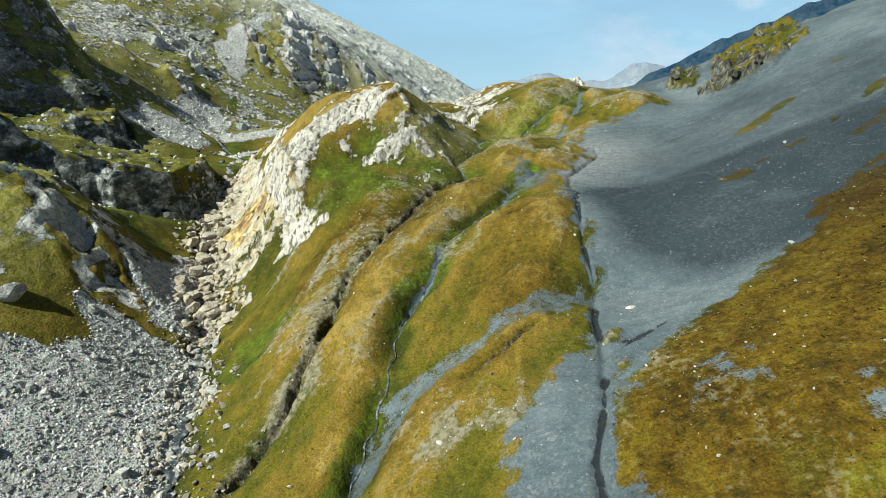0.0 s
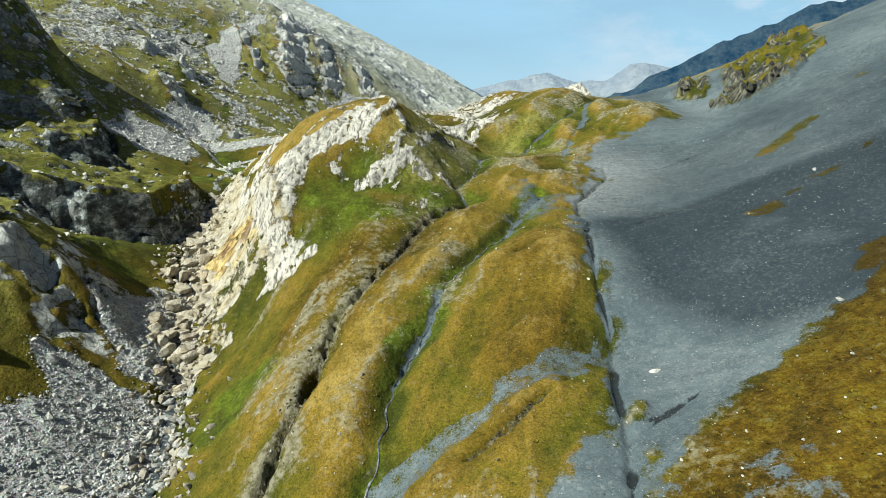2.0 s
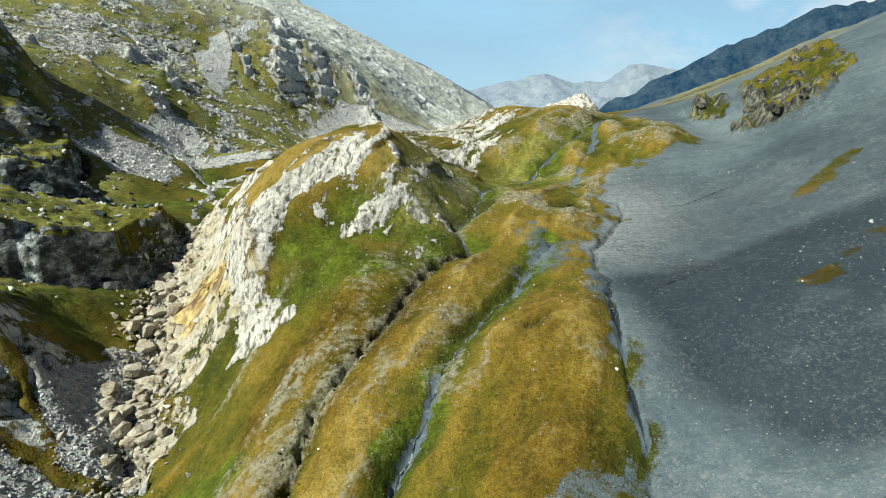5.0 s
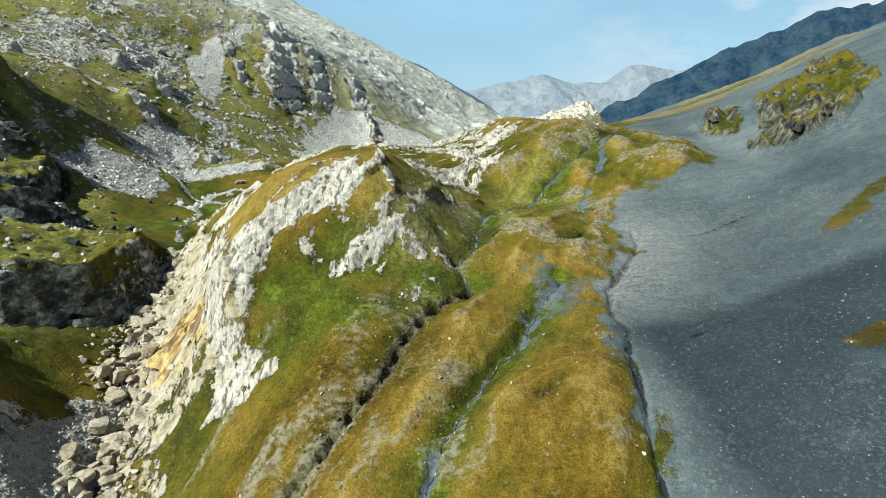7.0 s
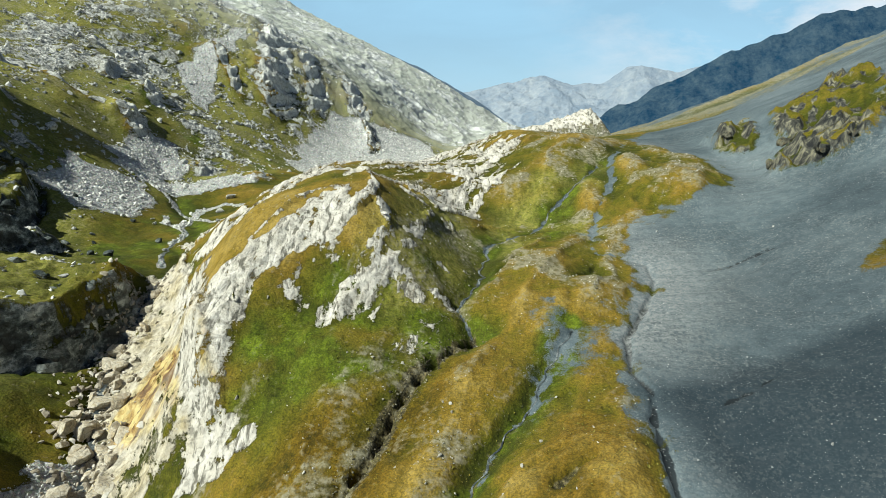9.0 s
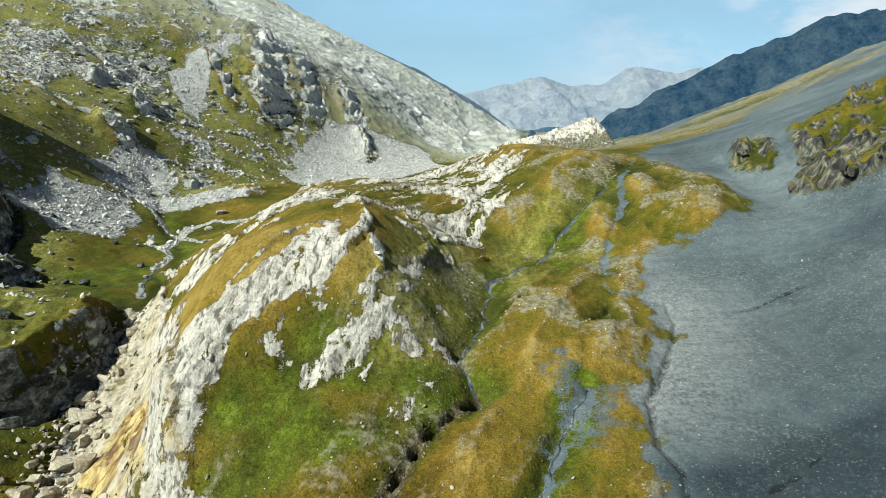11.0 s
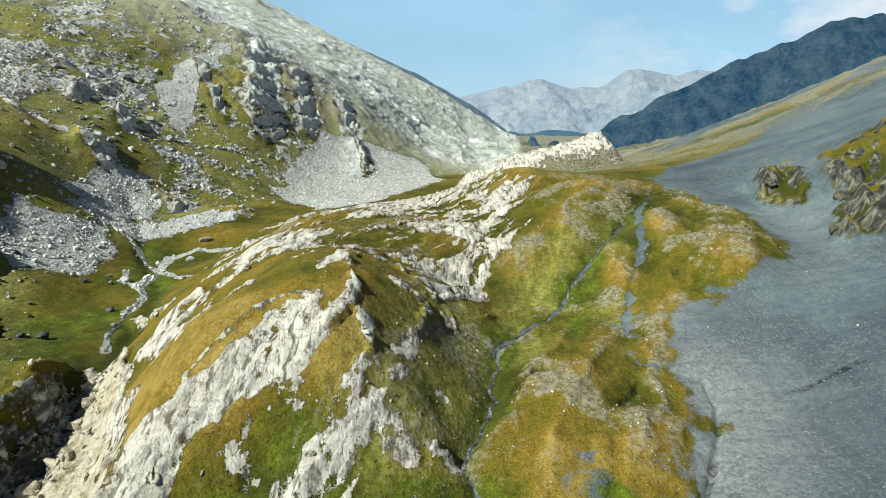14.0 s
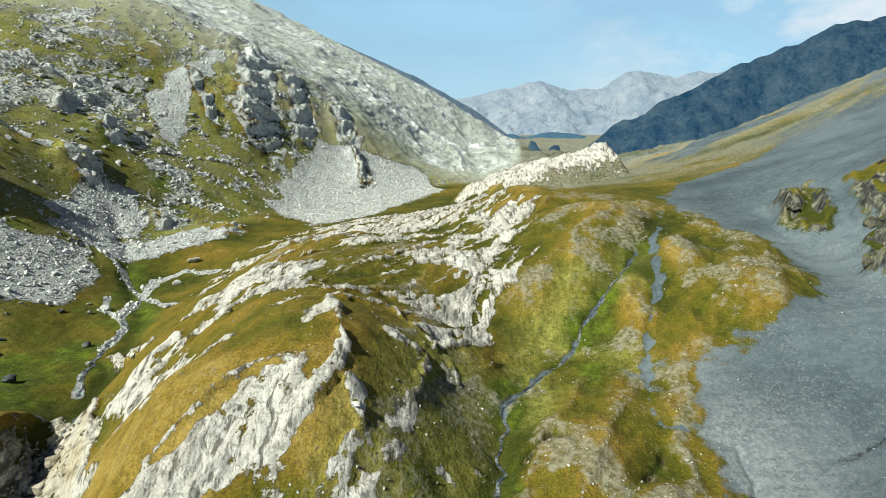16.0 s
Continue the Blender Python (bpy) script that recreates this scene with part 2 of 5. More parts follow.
def steps(start, stop, fine_from, fine_to, fine, grow, cap):
    """Places from start to stop, close together between fine_from and fine_to."""
    out, x = [fine_from], fine_from
    while x < stop:
        d = max(0.0, x - fine_to)
        x += min(fine + grow * d, cap + 0.05 * max(0.0, d - 700))
        out.append(x)
    x = fine_from
    while x > start:
        x -= min(fine + grow * (fine_from - x), cap + 0.05 * max(0.0, fine_from - x - 700))
        out.append(x)
    return np.array(sorted(out))


GX = steps(-1800, 1800, -92.0, 82.0, 0.5, 0.0062, 7.0)
GY = steps(-70, 4700, 6.0, 180.0, 0.5, 0.0048, 7.0)
ys = [s[0] for s in SECT]
BASE = cubic_weights(ys, GY) @ np.array([s[1] for s in SECT]) @ cubic_weights(XS, GX).T
X, Y = (a.astype(np.float32) for a in np.meshgrid(GX, GY))
BASE = BASE.astype(np.float32)
NEAR = ((np.abs(X) < 260) & (Y < 620)).astype(np.float32)


def line_distance(pts):
    """Distance to a polyline, with the share of the way along it, within 60 m."""
    d = np.full(X.shape, 1e6, np.float32)
    along = np.zeros(X.shape, np.float32)
    n = len(pts) - 1
    for k in range(n):
        (x0, y0), (x1, y1) = pts[k], pts[k + 1]
        i0, i1 = np.searchsorted(GX, (min(x0, x1) - 30, max(x0, x1) + 30))
        j0, j1 = np.searchsorted(GY, (min(y0, y1) - 30, max(y0, y1) + 30))
        sx, sy = X[j0:j1, i0:i1], Y[j0:j1, i0:i1]
        dx, dy = x1 - x0, y1 - y0
        t = np.clip(((sx - x0) * dx + (sy - y0) * dy) / (dx * dx + dy * dy), 0, 1)
        e = np.hypot(sx - x0 - t * dx, sy - y0 - t * dy)
        near = e < d[j0:j1, i0:i1]
        d[j0:j1, i0:i1] = np.where(near, e, d[j0:j1, i0:i1])
        along[j0:j1, i0:i1] = np.where(near, (k + t) / n, along[j0:j1, i0:i1])
    return d, along


def area(pts, soft=4.0):
    """1 inside a closed outline, 0 outside, with a soft edge that wide."""
    inside = np.zeros(X.shape, bool)
    d = np.full(X.shape, 1e6, np.float32)
    xs, yy = [p[0] for p in pts], [p[1] for p in pts]
    i0, i1 = np.searchsorted(GX, (min(xs) - 2 * soft, max(xs) + 2 * soft))
    j0, j1 = np.searchsorted(GY, (min(yy) - 2 * soft, max(yy) + 2 * soft))
    sx, sy = X[j0:j1, i0:i1], Y[j0:j1, i0:i1]
    ins, dd = inside[j0:j1, i0:i1], d[j0:j1, i0:i1]
    for (x0, y0), (x1, y1) in zip(pts, pts[1:] + pts[:1]):
        dx, dy = x1 - x0, y1 - y0
        t = np.clip(((sx - x0) * dx + (sy - y0) * dy) / (dx * dx + dy * dy + 1e-9), 0, 1)
        np.minimum(dd, np.hypot(sx - x0 - t * dx, sy - y0 - t * dy), out=dd)
        if dy:
            cross = ((y0 > sy) != (y1 > sy)) & (sx < x0 + (sy - y0) * dx / dy)
            np.logical_xor(ins, cross, out=ins)
    return np.clip(0.5 + np.where(inside, d, -d) / soft, 0, 1)


def edge(m, rough, size, seed, sharp=0.5):
    """Frays a soft area with noise into patches with crisp borders."""
    out = (m >= 0.5).astype(np.float32)
    k = (m > 0.002) & (m < 0.998)
    out[k] = np.clip((m[k] + rough * fbm(X[k], Y[k], size, 4, seed) - 0.5) / sharp + 0.5, 0, 1)
    return out


def where(mask, f, *args):
    """f(x, y, ...) at the places of a mask, 0 elsewhere."""
    out = np.zeros(X.shape, np.float32)
    k = mask > 0.003
    out[k] = f(X[k], Y[k], *args)
    return out



def signed_distance(pts, reach=75.0):
    """Distance to a polyline, positive to the left of its way, with the share of the way along it."""
    d = np.full(X.shape, 1e6, np.float32)
    along = np.zeros(X.shape, np.float32)
    n = len(pts) - 1
    xs, yy = [p[0] for p in pts], [p[1] for p in pts]
    i0, i1 = np.searchsorted(GX, (min(xs) - reach, max(xs) + reach))
    j0, j1 = np.searchsorted(GY, (min(yy) - reach, max(yy) + reach))
    sx, sy = X[j0:j1, i0:i1], Y[j0:j1, i0:i1]
    dd, aa = d[j0:j1, i0:i1], along[j0:j1, i0:i1]
    for k in range(n):
        (x0, y0), (x1, y1) = pts[k], pts[k + 1]
        dx, dy = x1 - x0, y1 - y0
        t = np.clip(((sx - x0) * dx + (sy - y0) * dy) / (dx * dx + dy * dy), 0, 1)
        e = np.hypot(sx - x0 - t * dx, sy - y0 - t * dy)
        near = e < np.abs(dd)
        dd[:] = np.where(near, np.where(dx * (sy - y0) - dy * (sx - x0) >= 0, e, -e), dd)
        aa[:] = np.where(near, (k + t) / n, aa)
    return d, along


def cliff(pts, up, back, down, front, wide, seed):
    """A rock wall: the ground behind it (left of its way) lifted, that at its foot lowered. Gives 1 on its face."""
    d, a = signed_distance(pts)
    k = np.abs(d) < 70
    s = np.where(k, d, 0.0)
    s[k] += 2.6 * fbm(X[k], Y[k], 16, 4, seed) + 1.1 * fbm(X[k], Y[k], 4.5, 3, seed + 1)
    ends = np.clip(7 * a, 0, 1) * np.clip(7 * (1 - a), 0, 1)
    t = np.clip(s / wide + 0.5, 0, 1)
    t = t * t * (3 - 2 * t)
    step = up * t * np.exp(-np.maximum(s - wide / 2, 0) / back) - down * (1 - t) * np.exp(-np.maximum(-s - wide / 2, 0) / front)
    BASE[k] += (ends * step)[k]
    return np.where(k, ends * np.clip(1.4 - np.abs(s + 0.22 * wide) / (0.5 * wide), 0, 1), 0)


def spur(pts, rise, sunny, shady, seed):
    """A rocky rib that comes down the hillside, steep to the left of its way."""
    d, a = signed_distance(pts)
    k = np.abs(d) < 70
    s = np.where(k, d, 0.0)
    s[k] += 3.0 * fbm(X[k], Y[k], 18, 4, seed) + 1.2 * fbm(X[k], Y[k], 5, 3, seed + 1)
    ends = np.clip(5 * a, 0, 1) * np.clip(3.5 * (1 - a), 0, 1)
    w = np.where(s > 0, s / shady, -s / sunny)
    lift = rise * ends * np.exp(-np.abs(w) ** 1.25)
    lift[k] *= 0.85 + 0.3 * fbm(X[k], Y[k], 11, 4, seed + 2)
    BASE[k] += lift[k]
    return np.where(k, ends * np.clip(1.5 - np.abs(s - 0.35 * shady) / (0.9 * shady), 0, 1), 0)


# headwall of the gorge, and the rocky ribs of the hillside above it
wall_face = np.maximum.reduce([
    cliff([(-150, 92), (-134, 99), (-118, 106), (-105, 113), (-95, 120.5), (-88, 129), (-83, 139), (-81, 150), (-82, 163), (-87, 176)], 9.0, 18, 3.0, 9, 6.5, 401),
    cliff([(-128, 150), (-121, 163), (-117, 178), (-121, 196)], 5.0, 14, 1.0, 6, 5.0, 404),
    cliff([(-150, 176), (-143, 186), (-139, 200), (-142, 216), (-150, 228)], 7.0, 16, 1.5, 7, 6.0, 407)])
rib_face = np.maximum.reduce([
    spur([(-275, 236), (-244, 252), (-220, 264), (-202, 271), (-184, 277)], 25, 24, 9, 411),
    spur([(-215, 196), (-190, 208), (-172, 213), (-156, 214), (-140, 218)], 12, 18, 7, 414),
    spur([(-180, 150), (-150, 160), (-132, 168), (-116, 172)], 9, 16, 6, 417),
    spur([(-128, 74), (-108, 79), (-92, 76), (-80, 70), (-70, 66)], 3.6, 12, 4.0, 420),
    spur([(-84, 82), (-76, 78), (-68, 75), (-60, 72), (-53, 68)], 3.0, 5, 2.6, 423),
    # added almost wholly out of view, to throw shade on the headwall
    spur([(-182, 88), (-158, 97), (-138, 103), (-124, 107), (-114, 110)], 14, 18, 7, 459),
    spur([(-240, 330), (-218, 334), (-196, 338), (-180, 340)], 7, 14, 6, 426),
    # the pyramid and its lesser ribs over the pale fans
    spur([(-154, 600), (-147, 556), (-138, 512), (-130, 484), (-124, 456)], 14, 28, 13, 429),
    spur([(-176, 500), (-163, 482), (-152, 468), (-143, 452)], 8, 12, 5, 432),
    spur([(-124, 585), (-114, 552), (-104, 522), (-98, 505)], 8, 14, 9, 435),
    spur([(-92, 610), (-84, 580), (-76, 552), (-72, 540)], 7, 13, 9, 438),
    spur([(-66, 545), (-61, 520), (-57, 500), (-54, 476)], 11, 8, 5, 441),
    spur([(-186, 414), (-182, 402), (-178, 390), (-175, 380)], 11, 9, 4.5, 444),
    spur([(-175, 362), (-171, 350), (-167, 340), (-164, 330)], 11, 10, 4.5, 447),
    spur([(-106, 352), (-102, 342), (-99, 334), (-97, 326)], 7, 7, 3.5, 450),
    spur([(-216, 414), (-208, 402), (-203, 392), (-200, 380)], 9, 10, 5, 453),
    spur([(-140, 356), (-135, 346), (-131, 338), (-129, 330)], 4.5, 7, 3.5, 456)])
for cx, cy, rx, ry, h, turn in ((34, 202, 11, 19, 4.2, -18), (45.5, 191, 5.5, 17, 3.6, -14), (59, 204, 6.5, 14, 4.2, -16), (71, 188, 15, 20, 4.4, -30), (44, 234, 15, 13, 3.6, 0), (20, 141, 9, 9, 1.6, 0)):
    # rounded turf mounds between the becks
    c, q = math.cos(radians(turn)), math.sin(radians(turn))
    u, v = ((X - cx) * c + (Y - cy) * q) / rx, (-(X - cx) * q + (Y - cy) * c) / ry
    BASE += 1.15 * h * np.exp(-1.1 * (u * u + v * v) ** 1.3)

# white wall along the crest of the limestone, above the ochre bank
white_wall = cliff([(-66, 160), (-58, 141), (-51, 126), (-45, 112.5), (-41, 103), (-38, 96.5), (-36, 91)], 3.4, 12, 1.2, 5, 3.6, 460)

# streams and gullies
GORGE = [(-150, 330), (-130, 300), (-118, 276), (-105, 255), (-92, 232), (-85, 205), (-80, 180), (-79, 160), (-77, 140), (-72, 122),
         (-66, 110), (-61, 95), (-56, 75), (-50, 58), (-46, 42), (-42, 25), (-38, 5), (-34, -40)]
GULLY_A = [(-40, 12), (-33, 20), (-30, 26), (-26, 33), (-24, 41), (-21.5, 48), (-20, 66), (-14.7, 75), (-10.5, 83), (-7.4, 93), (-4, 100.5), (1.7, 108), (6.2, 113)]
BECK = [(6.2, 113), (2.7, 121), (5.8, 128), (9.2, 137.8), (8.4, 142), (10.7, 148.4), (10.2, 154), (15.2, 160), (21, 169), (27.7, 177), (32, 185), (39, 194), (46, 202), (52, 212)]
GULLY_B = [(-15, 6), (-12.8, 17.5), (-11, 25), (-8.9, 34), (-8, 44.6), (-4.8, 54), (0.2, 67.4), (4, 77), (8.5, 86), (13.4, 92), (17.7, 102), (24, 112)]
SHALE_C = [(-16, 6), (-11.2, 16), (-6.8, 28), (0.2, 32.2), (6.1, 36), (15, 41), (22.8, 45)]
CHANNEL = [(14, -30), (16.5, 4.4), (19.5, 13.3), (22, 24), (23.6, 37), (25.9, 46.4), (26.1, 59), (28, 74), (29.6, 84), (32.2, 92), (30.8, 98), (33, 109), (42, 124),
           (46.5, 134.6), (47, 142), (40.5, 145), (36.2, 146), (36.2, 152), (40, 165), (44.4, 178), (52, 195), (56, 212), (62, 225), (70, 245)]
SCARPS = [[(3, 27.4), (6.4, 29.4), (9.7, 31.0), (13.2, 34), (17.7, 38.2)], [(14.2, 71.1), (16.3, 73.1), (19.1, 74.5)], [(12.6, 139.3), (15, 142), (17.2, 144.1), (19.3, 142.7)], [(30.3, 134), (33.2, 137.5), (34.4, 139.7)]]
FURROWS = [[(23.6, 26), (30, 29.7), (37, 33.5)], [(37, 85), (46.4, 90), (54, 95.5)], [(52, 129), (64, 134), (78, 139)], [(56.5, 136.7), (65, 139), (80, 143)], [(62, 150), (72, 154), (90, 162)]]

d_gorge, a_gorge = line_distance(GORGE)
d_a, _ = line_distance(GULLY_A)
d_beck, _ = line_distance(BECK)
d_b, _ = line_distance(GULLY_B)
d_c, _ = line_distance(SHALE_C)
d_ch, a_ch = line_distance(CHANNEL)
wob = where(NEAR, fbm, 9, 3, 5)
wob3 = where(NEAR * (Y < 260), fbm, 3.0, 4, 7)
Z = BASE.copy()
cut = 0.7 + 0.5 * where(NEAR, fbm, 16, 3, 6)
Z -= 2.6 * cut * np.exp(-((np.abs(d_a + 0.9 * wob + 0.9 * wob3)) / 1.6) ** 1.2) + 2.0 * np.exp(-(d_a / 7.0) ** 2) + 1.7 * np.exp(-((d_a + 0.4 * wob + 0.6 * wob3) / 0.6) ** 2)
low = np.clip((Y - 132) / 14, 0, 1)
Z -= (2.2 - 1.4 * low) * cut * np.exp(-((np.abs(d_beck + 0.6 * wob)) / 1.5) ** 1.4) + 1.2 * np.exp(-(d_beck / 5.0) ** 2)
Z -= 2.6 * cut * np.exp(-((np.abs(d_b + 0.8 * wob)) / 2.2) ** 1.4) + 1.5 * np.exp(-(d_b / 6.0) ** 2)
Z -= 1.8 * np.exp(-((d_c + 0.8 * wob) / 3.4) ** 2)
Z -= (0.9 - 0.7 * low) * np.exp(-((d_ch + 0.3 * wob3) / 0.5) ** 2) + 0.5 * np.exp(-(d_ch / 3.0) ** 2)
Z -= 1.5 * np.exp(-(d_gorge / 3.0) ** 2)
# small scarps where the turf has slipped
slip = np.zeros(X.shape, np.float32)
for pts in SCARPS:
    ds, _ = line_distance(pts)
    ds = ds + 0.4 * wob + 0.5 * wob3
    slip = np.maximum(slip, np.exp(-(ds / 0.45) ** 2))
    Z -= 1.3 * np.exp(-(ds / 0.55) ** 2) + 0.6 * np.exp(-(ds / 2.2) ** 2)
furrow = np.zeros(X.shape, np.float32)
for f, deep in zip(FURROWS, (1.0, 1.2, 0.55, 0.8, 0.4)):
    df, af = line_distance(f)
    furrow = np.maximum(furrow, deep * np.exp(-((df + 0.3 * wob + 0.5 * wob3) / 0.5) ** 2) * np.clip(6 * af * (1 - af), 0, 1))
    Z -= 0.7 * np.exp(-((df + 0.3 * wob + 0.5 * wob3) / 0.6) ** 2) * np.clip(4 * af * (1 - af), 0, 1)

# ground covers
M = {}
scree = area([(14, -70), (16.5, 4), (19.5, 13), (22, 24), (23.6, 37), (26, 46), (26, 58), (28, 78), (30, 98), (31, 110), (38, 121), (44, 131), (41, 142), (43, 153), (51, 163),
              (61, 168.5), (78, 178), (86, 189), (91, 210), (82, 226), (77, 250), (82, 276), (96, 302), (126, 320), (160, 345), (205, 430), (250, 600), (300, 760), (900, 760), (900, -70)], 7.0)
near_grass = area([(10, -70), (17.8, 4), (22.3, 13.4), (28.8, 21.5), (40, 30), (46.7, 33.3), (55, 40), (64, 47.7), (73, 54), (95, 66), (160, 92), (260, 120), (260, -70)], 6.0)
fan = area([(0, -80), (7.4, 8.3), (9.3, 14.5), (11.5, 16.7), (17.1, 25), (22, 26), (20, 13), (17, 4), (13, -80)], 3.0)
scree = np.maximum(edge(scree, 0.5, 5, 11, 0.9), edge(fan, 0.6, 3, 12, 1.1))
scree *= 1 - edge(near_grass, 0.6, 4, 13, 0.9)
stripe_n = where((X > 50) * (X < 150) * (Y > 60) * (Y < 180), fbm, 9, 4, 21)
for strip, w in (([(60, 75), (66, 78), (76, 83.5), (92, 94.5), (107, 106), (140, 128)], 2.2), ([(80, 74), (91, 80), (110, 92), (130, 104)], 1.8), ([(83, 120), (110, 138), (140, 160)], 1.6),
                 ([(95, 150), (120, 166)], 1.5)):
    ds, _ = line_distance(strip)
    scree *= 1 - np.clip((w - 1.5 + 3.4 * stripe_n - ds) / 2.4 + 0.4, 0, 0.66)
shale = np.maximum.reduce([np.clip((2.2 + 0.9 * wob + 1.5 * wob3 - d_c) / 2.6 + 0.5, 0, 0.58), np.clip((0.1 + 1.6 * wob + 1.2 * wob3 - d_b) / 0.9 + 0.5, 0, 1), np.clip((0.0 + 0.7 * wob + 0.6 * wob3 - d_beck) / 0.6 + 0.5, 0, 1),
                           np.clip((0.6 - 0.1 * low + 0.9 * wob + 1.0 * wob3 - d_ch) / 0.9 + 0.5, 0, 1)])
flats = area([(10, 84), (20, 88), (30, 104), (36, 120), (34, 146), (46, 160), (46, 174), (34, 170), (24, 144), (16, 118), (11, 102)], 9.0)
shale = np.maximum(shale, flats * np.clip((where(flats, fbm, 5.0, 5, 34, 0.62) + 0.5 * wob - 0.08) * 1.0, 0, 0.5))
shale = np.maximum(shale, np.clip((where(near_grass, fbm, 7, 6, 36, 0.62) - 0.08) * 1.2, 0, 0.7) * near_grass * np.clip((66 - X) / 24, 0, 1))
far_slope = (Y > 300) * (Y < 1500) * (X > 40) * (X < 1000)
streaks = where(far_slope, lambda x, y: fbm((x * 0.85 + y * 0.52) / 5.0, -x * 0.52 + y * 0.85, 26, 6, 23, 0.62))
mixed = np.clip(0.52 + 0.7 * streaks + (X - 150 - 0.42 * (Y - 320)) / 420, 0, 0.95) * (X > 40)
w_far = np.clip((Y - 318) / 70, 0, 1)
scree = scree * (1 - w_far) + mixed * w_far * np.clip((X - 75 - 0.12 * (Y - 320)) / 60, 0, 1)
M["shale"] = np.clip(np.maximum(scree, shale), 0, 1)

# Cloud shade painted into the colour as a dark band over scree and turf.
M["cloud_shade"] = area([(31, 92), (44, 100), (60, 104), (80, 104), (110, 104), (180, 120), (180, 40), (95, 36), (73, 32), (60, 34), (44, 40), (33, 58)], 13.0) * np.clip(1.0 + 0.4 * where(NEAR, fbm, 20, 3, 37), 0, 1)
M["cloud_shade"] = np.maximum(M["cloud_shade"], 0.5 * area([(50, 100), (52, 124), (60, 141), (100, 165), (150, 150), (150, 100)], 12))
# Near-black put into the colour of channel and furrow bottoms.
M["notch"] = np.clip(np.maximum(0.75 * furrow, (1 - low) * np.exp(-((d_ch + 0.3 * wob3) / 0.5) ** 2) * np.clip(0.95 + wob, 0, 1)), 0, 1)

bank = area([(-50, 60), (-56, 78), (-62, 96), (-68, 112), (-76, 132), (-79, 158), (-84, 176), (-76, 172), (-65, 158), (-60, 146), (-50, 128), (-42, 106), (-37, 96), (-39, 92), (-44, 92), (-50, 90), (-50, 78)], 4.0)
bank2 = area([(-48, 70), (-46, 82), (-54, 90), (-58, 84), (-53, 70)], 3.0)
cliff = area([(-41, 112), (-40, 120), (-34, 122), (-30.5, 127), (-28, 133), (-20.6, 135), (-17, 130), (-19.5, 124), (-23.5, 121.5), (-28, 121.5), (-32.5, 116.5), (-36.5, 109.5)], 2.5)
big_patch = area([(-52, 154), (-45, 155), (-35, 153), (-34, 146), (-36, 138), (-42, 143), (-50, 150)], 4.0)
link = area([(-45, 113), (-42, 119.5), (-36.5, 118), (-34, 112), (-35, 104), (-34.8, 97), (-37.5, 95), (-42, 101)], 2.5)
knob = area([(-41.5, 88), (-40, 93), (-35, 92.5), (-32, 90), (-27, 91.5), (-29.5, 87), (-34, 85.5)], 2.5)
slab2 = area([(-25, 109), (-16, 114.5), (-7, 127), (-8.5, 119), (-15, 109.5), (-22, 107)], 2.5)
pave = area([(-70, 206), (-58, 186), (-48, 176), (-30, 173), (-14, 170), (0, 161), (11, 166), (16, 186), (26, 206), (31, 228), (33, 252), (26, 290), (34, 330), (20, 372), (-25, 385), (-62, 352), (-84, 300), (-82, 250)], 8.0)
flank = area([(-74, 170), (-64, 172), (-46, 178), (-36, 168), (-34, 150), (-44, 138), (-56, 150), (-66, 160)], 5.0)
plateau = area([(12, 430), (28, 392), (72, 390), (100, 398), (108, 440), (106, 490), (90, 520), (60, 520), (30, 490)], 18.0)
# ribs of rock that stand out of the turf, shaded on their far side
RIBS = [([(-71, 168), (-64, 148), (-50, 121), (-41.5, 102), (-37, 94.5)], 1.3, 2.4), ([(-12.4, 133), (-11, 128), (-13.5, 122), (-15.2, 118), (-18.5, 112.5)], 0.9, 1.2), ([(-6.5, 129), (-9.7, 121.5), (-12.3, 117.6), (-15, 112)], 0.7, 0.8),
        ([(-21.5, 163), (-17.5, 150), (-14.9, 140), (-16.5, 133.4), (-17.7, 129)], 0.8, 1.1), ([(-20, 166), (-11.2, 171.5), (-4.9, 163), (0.7, 159), (2.6, 154)], 0.6, 0.9), ([(-3.7, 159), (-2.5, 152), (-4.2, 142), (-6.9, 132)], 0.6, 0.8),
        ([(-39, 121), (-33, 129), (-28, 134.5), (-20.5, 136.5)], 0.8, 0.8), ([(-86, 204), (-80, 196), (-70, 190)], 1.6, 2.6), ([(-37, 112), (-32, 118), (-27, 122)], 1.2, 0.4)]
rib = np.zeros(X.shape, np.float32)
rib_lift = np.zeros(X.shape, np.float32)
for pts, w, up in RIBS:
    dr, ar = line_distance(pts)
    dr = dr + 0.8 * wob + 1.1 * np.abs(where(dr < 12, fbm, 3.2, 4, 47)) - 0.2
    rib = np.maximum(rib, np.clip((w - dr) / 0.7 + 0.5, 0, 0.72 if w < 1 else 0.95))
    rib_lift = np.maximum(rib_lift, up * np.clip(1.6 - dr / w, 0, 1) ** 0.7)
